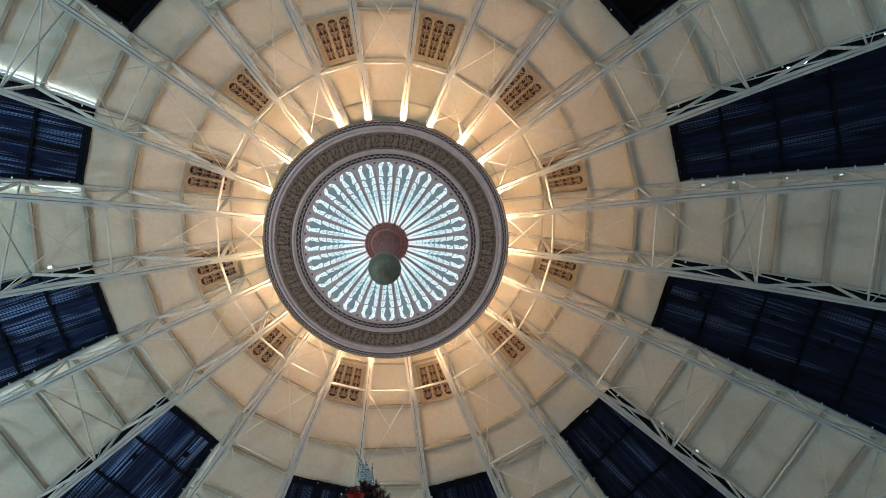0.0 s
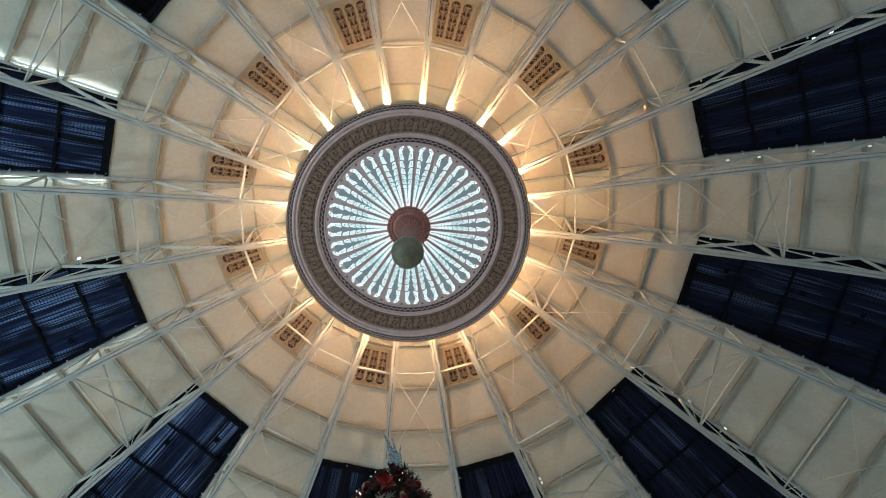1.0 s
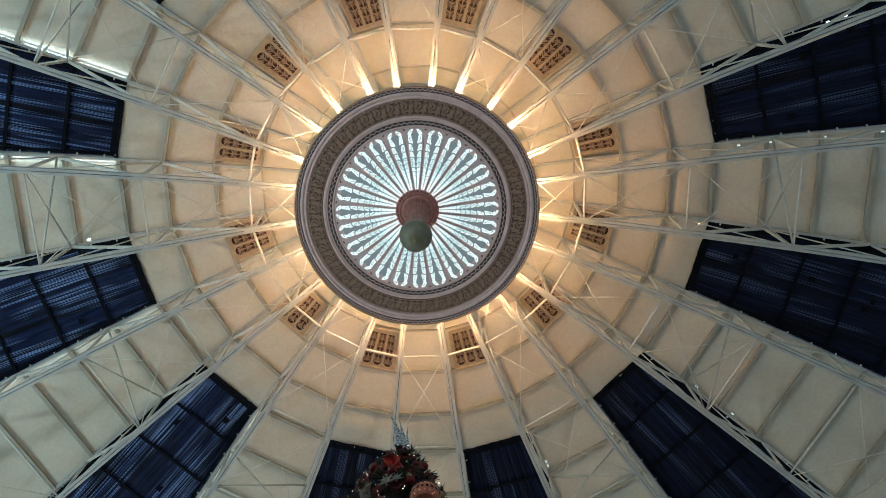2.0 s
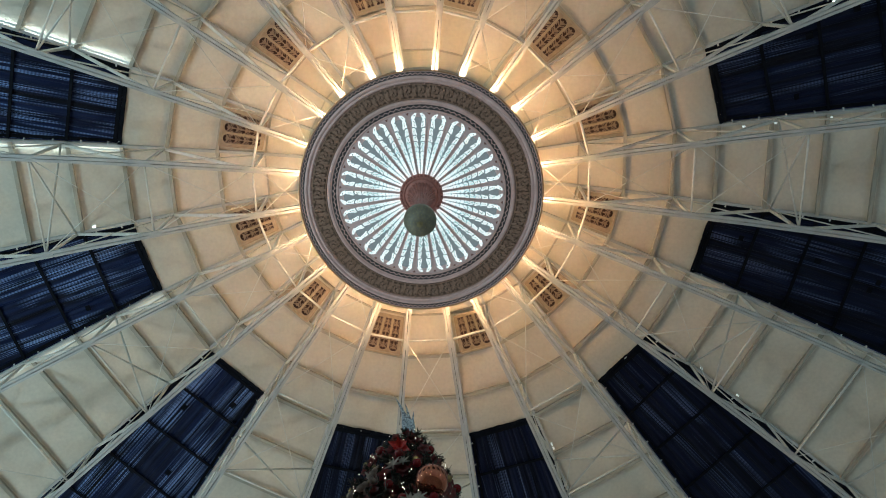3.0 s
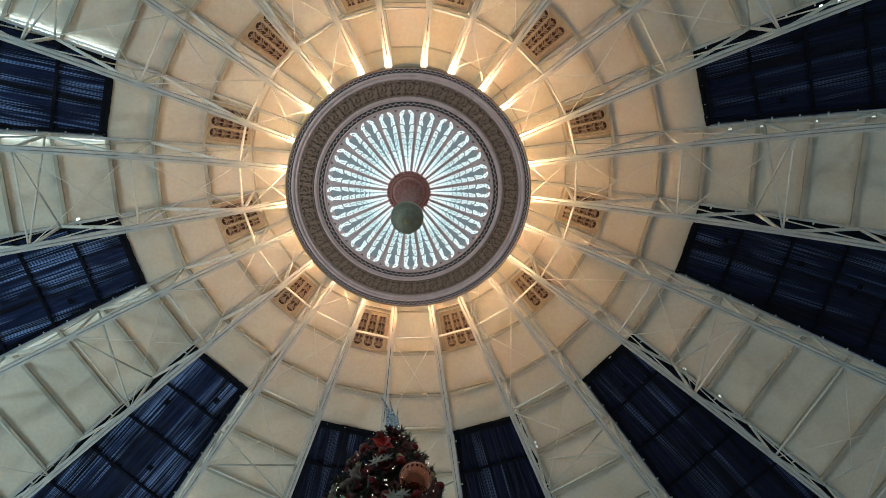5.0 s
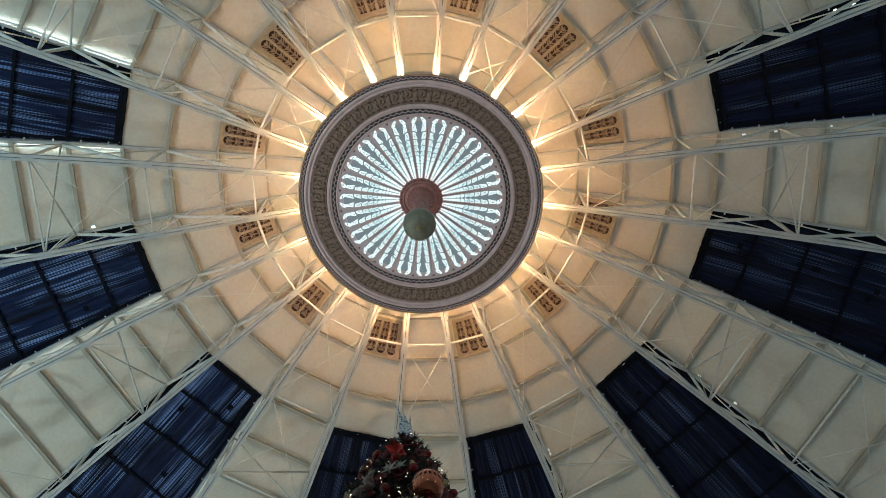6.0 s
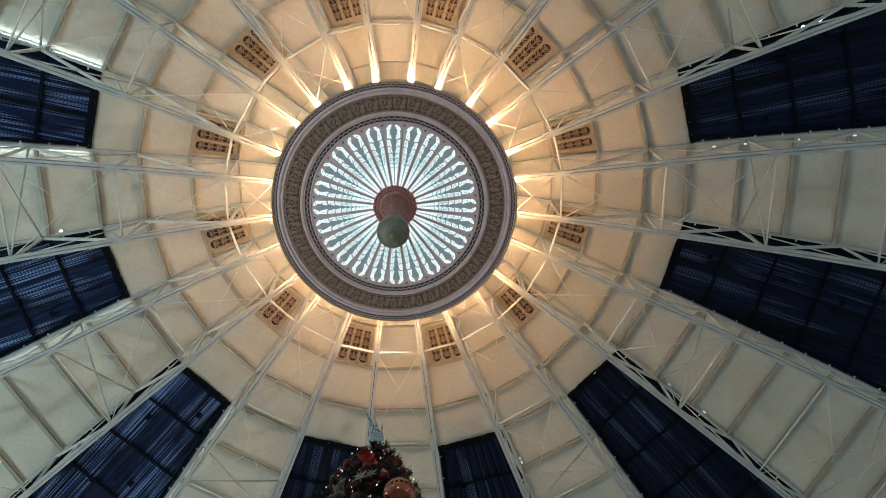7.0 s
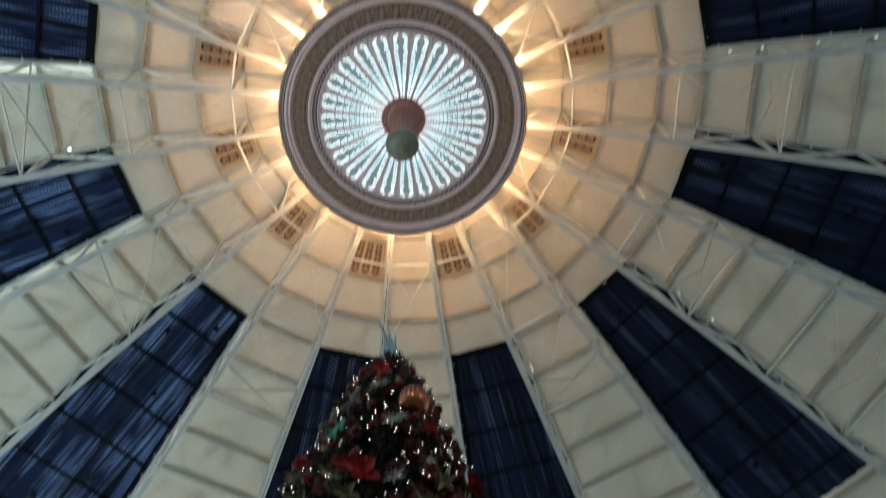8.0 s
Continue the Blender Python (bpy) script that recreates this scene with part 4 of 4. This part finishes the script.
def flower_mesh(n, length, width, mat, name, lift=0.3, uneven=0.25):
    rng = random.Random(n * 7 + len(name))
    bm = bmesh.new()
    heart = bm.verts.new((0, 0, 0))
    for layer in (0, 1):
        for k in range(n):
            a = 2 * math.pi * (k + 0.5 * layer + rng.uniform(-uneven, uneven)) / n
            L, w = length * (1 - 0.35 * layer) * rng.uniform(1 - uneven * 1.6, 1.1), width * (1 - 0.2 * layer)
            ca, sa = math.cos(a), math.sin(a)
            pts = [(L * 0.4, -w / 2, L * lift * 0.5), (L * 0.4, 0, L * lift * 0.25), (L * 0.4, w / 2, L * lift * 0.5), (L, 0, L * lift * (0.5 + layer))]
            v = [heart] + [bm.verts.new((x * ca - y * sa, x * sa + y * ca, z + 0.02 * layer)) for x, y, z in pts]
            bm.faces.new((v[0], v[1], v[2]))
            bm.faces.new((v[0], v[2], v[3]))
            bm.faces.new((v[1], v[4], v[2]))
            bm.faces.new((v[2], v[4], v[3]))
    bmesh.ops.solidify(bm, geom=bm.faces[:], thickness=0.006)
    return mesh_of(bm, name, mat)


def ball_mesh(r, mat, name, seg=16):
    bm = bmesh.new()
    bmesh.ops.create_uvsphere(bm, u_segments=seg, v_segments=seg // 2, radius=r)
    bmesh.ops.translate(bm, verts=bm.verts, vec=(0, 0, r * 0.5))
    me = mesh_of(bm, name, mat, True)
    return me


def ornaments():
    rng = random.Random(23)
    red = flower_mesh(6, 0.17, 0.12, M_RED, "red_flower")
    scarlet = flower_mesh(6, 0.18, 0.12, M_REDLIT, "scarlet_flower", 0.55, 0.35)
    silver = flower_mesh(5, 0.19, 0.04, M_SILVER, "silver_spray", 0.25, 0.42)
    leaves = flower_mesh(4, 0.22, 0.07, M_SAGE, "sage_leaf", 0.7, 0.4)
    small_red = ball_mesh(0.065, M_REDBALL, "red_bauble")
    small_gold = ball_mesh(0.05, M_GOLD, "gold_bauble")

    def put(name, me, label, cat, group, m):
        ob = new(name, me)
        ob.matrix_world = m
        tagged(ob, label, cat, group)
        return ob
    for i in range(190):
        z = TREE_TOP - 0.12 - 5.2 * rng.random() ** 0.85
        az = rng.uniform(60, 300)
        grow = rng.uniform(0.65, 1.1) * min(1.0, 0.62 + 0.25 * (TREE_TOP - z))
        put("red_flower", red, "dark red velvet flower on the fir tree", "ornament", "red flowers on the tree", out_pose(az, z, rng.uniform(-0.16, -0.02), rng.uniform(0, 60)) @ Matrix.Diagonal((grow, grow, grow, 1)))
    for i in range(46):
        z = TREE_TOP - 0.35 - 4.8 * rng.random()
        az = rng.uniform(60, 300)
        if rng.random() < 0.7:
            put("red_bauble", small_red, "small dark red bauble on the fir tree", "bauble", "small red baubles", out_pose(az, z, -0.04))
        else:
            put("gold_bauble", small_gold, "small champagne bauble on the fir tree", "bauble", "small gold baubles", out_pose(az, z, -0.04))
    for az, dz, grow in ((183, 1.33, 0.95), (183, 4.38, 1.2), (190, 4.2, 1.0), (148, 3.07, 0.8), (221, 3.6, 0.8), (131, 4.0, 0.9)):
        put("scarlet_flower", scarlet, "bright scarlet pointed flower on the fir tree", "ornament", "scarlet flowers", out_pose(az, TREE_TOP - dz, 0.0, 20) @ Matrix.Diagonal((grow, grow, grow, 1)))
    for az, dz, grow in ((187, 1.88, 1.0), (178, 1.80, 0.8), (172, 3.10, 1.1), (166, 2.95, 0.8), (171, 4.52, 1.0), (230, 3.4, 0.8)):
        put("silver_spray", silver, "silver leaf spray on the fir tree", "ornament", "silver sprays", out_pose(az, TREE_TOP - dz, 0.02, 15 * grow) @ Matrix.Diagonal((grow, grow, grow, 1)))
    for az, dz, grow in ((195, 4.34, 1.0), (187, 4.81, 1.2), (150, 4.3, 1.1), (205, 4.7, 1.1), (160, 4.9, 1.2), (140, 4.8, 1.0), (216, 4.0, 0.9)):
        put("sage_leaves", leaves, "pale sage green leaf cluster on the fir tree", "ornament", "sage leaf clusters", out_pose(az, TREE_TOP - dz, 0.0, 40 * grow) @ Matrix.Diagonal((grow, grow, grow, 1)))
    # the large copper bauble
    b = thing("large_bauble", "large shiny copper bauble hung on the fir tree", "bauble", m=Matrix.Translation(on_tree(156, TREE_TOP - 2.40, 0.06)))
    bm = bmesh.new()
    bmesh.ops.create_uvsphere(bm, u_segments=40, v_segments=20, radius=0.205)
    part("ball", bm, M_BAUBLE, b, smooth=True)
    bm = bmesh.new()
    lathe(bm, [(0, 0.245), (0.03, 0.245), (0.045, 0.23), (0.045, 0.19), (0, 0.19)], 16)
    part("cap", bm, M_GOLD, b)
    bm = bmesh.new()
    for k in range(26):
        a = 2 * math.pi * k / 26
        c = Vector((0.18 * math.cos(a), 0.18 * math.sin(a), 0.105))
        bmesh.ops.create_uvsphere(bm, u_segments=6, v_segments=4, radius=0.013, matrix=Matrix.Translation(c))
    part("bead_band", bm, M_RED, b, "band of dark beads")
    # felt stocking dolls as plain shapes
    bm = bmesh.new()
    lathe(bm, [(0, -0.11), (0.05, -0.10), (0.06, -0.04), (0.045, 0.02), (0.05, 0.05), (0.045, 0.09), (0.02, 0.12), (0.01, 0.20), (0, 0.21)], 12)
    for a in (0.6, 2.5):
        beam(bm, (0.03 * math.cos(a), 0.03 * math.sin(a), 0.02), (0.13 * math.cos(a), 0.13 * math.sin(a), -0.07), 0.03, 0.03)
    felt = mesh_of(bm, "felt_figure", M_FELT, True)
    for az, dz, tilt in ((203, 2.03, 25), (207, 2.42, 40), (214, 2.63, 10), (202, 2.25, -35), (219, 2.75, 60)):
        p = on_tree(az, TREE_TOP - dz, 0.05)
        put("felt_figure", felt, "small grey felt hanging figure on the fir tree", "ornament", "felt figures", Matrix.Translation(p) @ pose(0, 0, 0, 10, tilt, 0) @ Matrix.Diagonal((0.72, 0.72, 0.72, 1)))
    bm = bmesh.new()
    for k in range(4):
        a = k * math.pi / 2
        beam(bm, (0, 0, 0), (0.09 * math.cos(a), 0.09 * math.sin(a), 0.03), 0.05, 0.02)
    bow = mesh_of(bm, "green_bow", M_GREEN)
    for az, dz in ((202, 3.12), (204, 3.3)):
        put("green_bow", bow, "glossy green ribbon bow on the fir tree", "bow", "green bows", out_pose(az, TREE_TOP - dz, 0.05, 30))
    # string of small warm bulbs
    verts = bmesh.new()
    for i in range(300):
        z = TREE_TOP - 0.08 - 5.2 * rng.random() ** 0.75
        az = rng.uniform(70, 290)
        c = on_tree(az, z, rng.uniform(-0.05, 0.05))
        bmesh.ops.create_icosphere(verts, subdivisions=1, radius=0.0040, matrix=Matrix.Translation(c))
    lights = part("tree_lights", verts, M_BULB)
    tagged(lights, "string of tiny warm white bulbs over the fir tree", "string lights", kind="stuff")
    # topper: a curled glittering horn of several leaves
    top = thing("tree_topper", "pale blue glittering curled feather topper", "tree topper", m=pose(0, 0, TREE_TOP + 0.05))
    for k, (lean, length, w) in enumerate(((-0.30, 1.55, 0.10), (-0.12, 1.2, 0.08), (0.02, 0.8, 0.065))):
        bm = bmesh.new()
        rings = []
        for i in range(11):
            f = i / 10
            cx = lean * f * f + 0.03 * k
            r = w * (1 - f) ** 0.8 * (0.62 + 0.55 * math.sin(math.pi * min(1, f * 1.6)))
            rings.append([bm.verts.new((cx + r * math.cos(a), 0.45 * r * math.sin(a) - 0.05 * k, f * length)) for a in [2 * math.pi * j / 10 for j in range(10)]])
        for a, b in zip(rings, rings[1:]):
            for j in range(10):
                bm.faces.new((a[j], a[(j + 1) % 10], b[(j + 1) % 10], b[j]))
        bm.faces.new(rings[0][::-1])
        part("feather", bm, M_TOPPER, top)


build_tree()
ornaments()
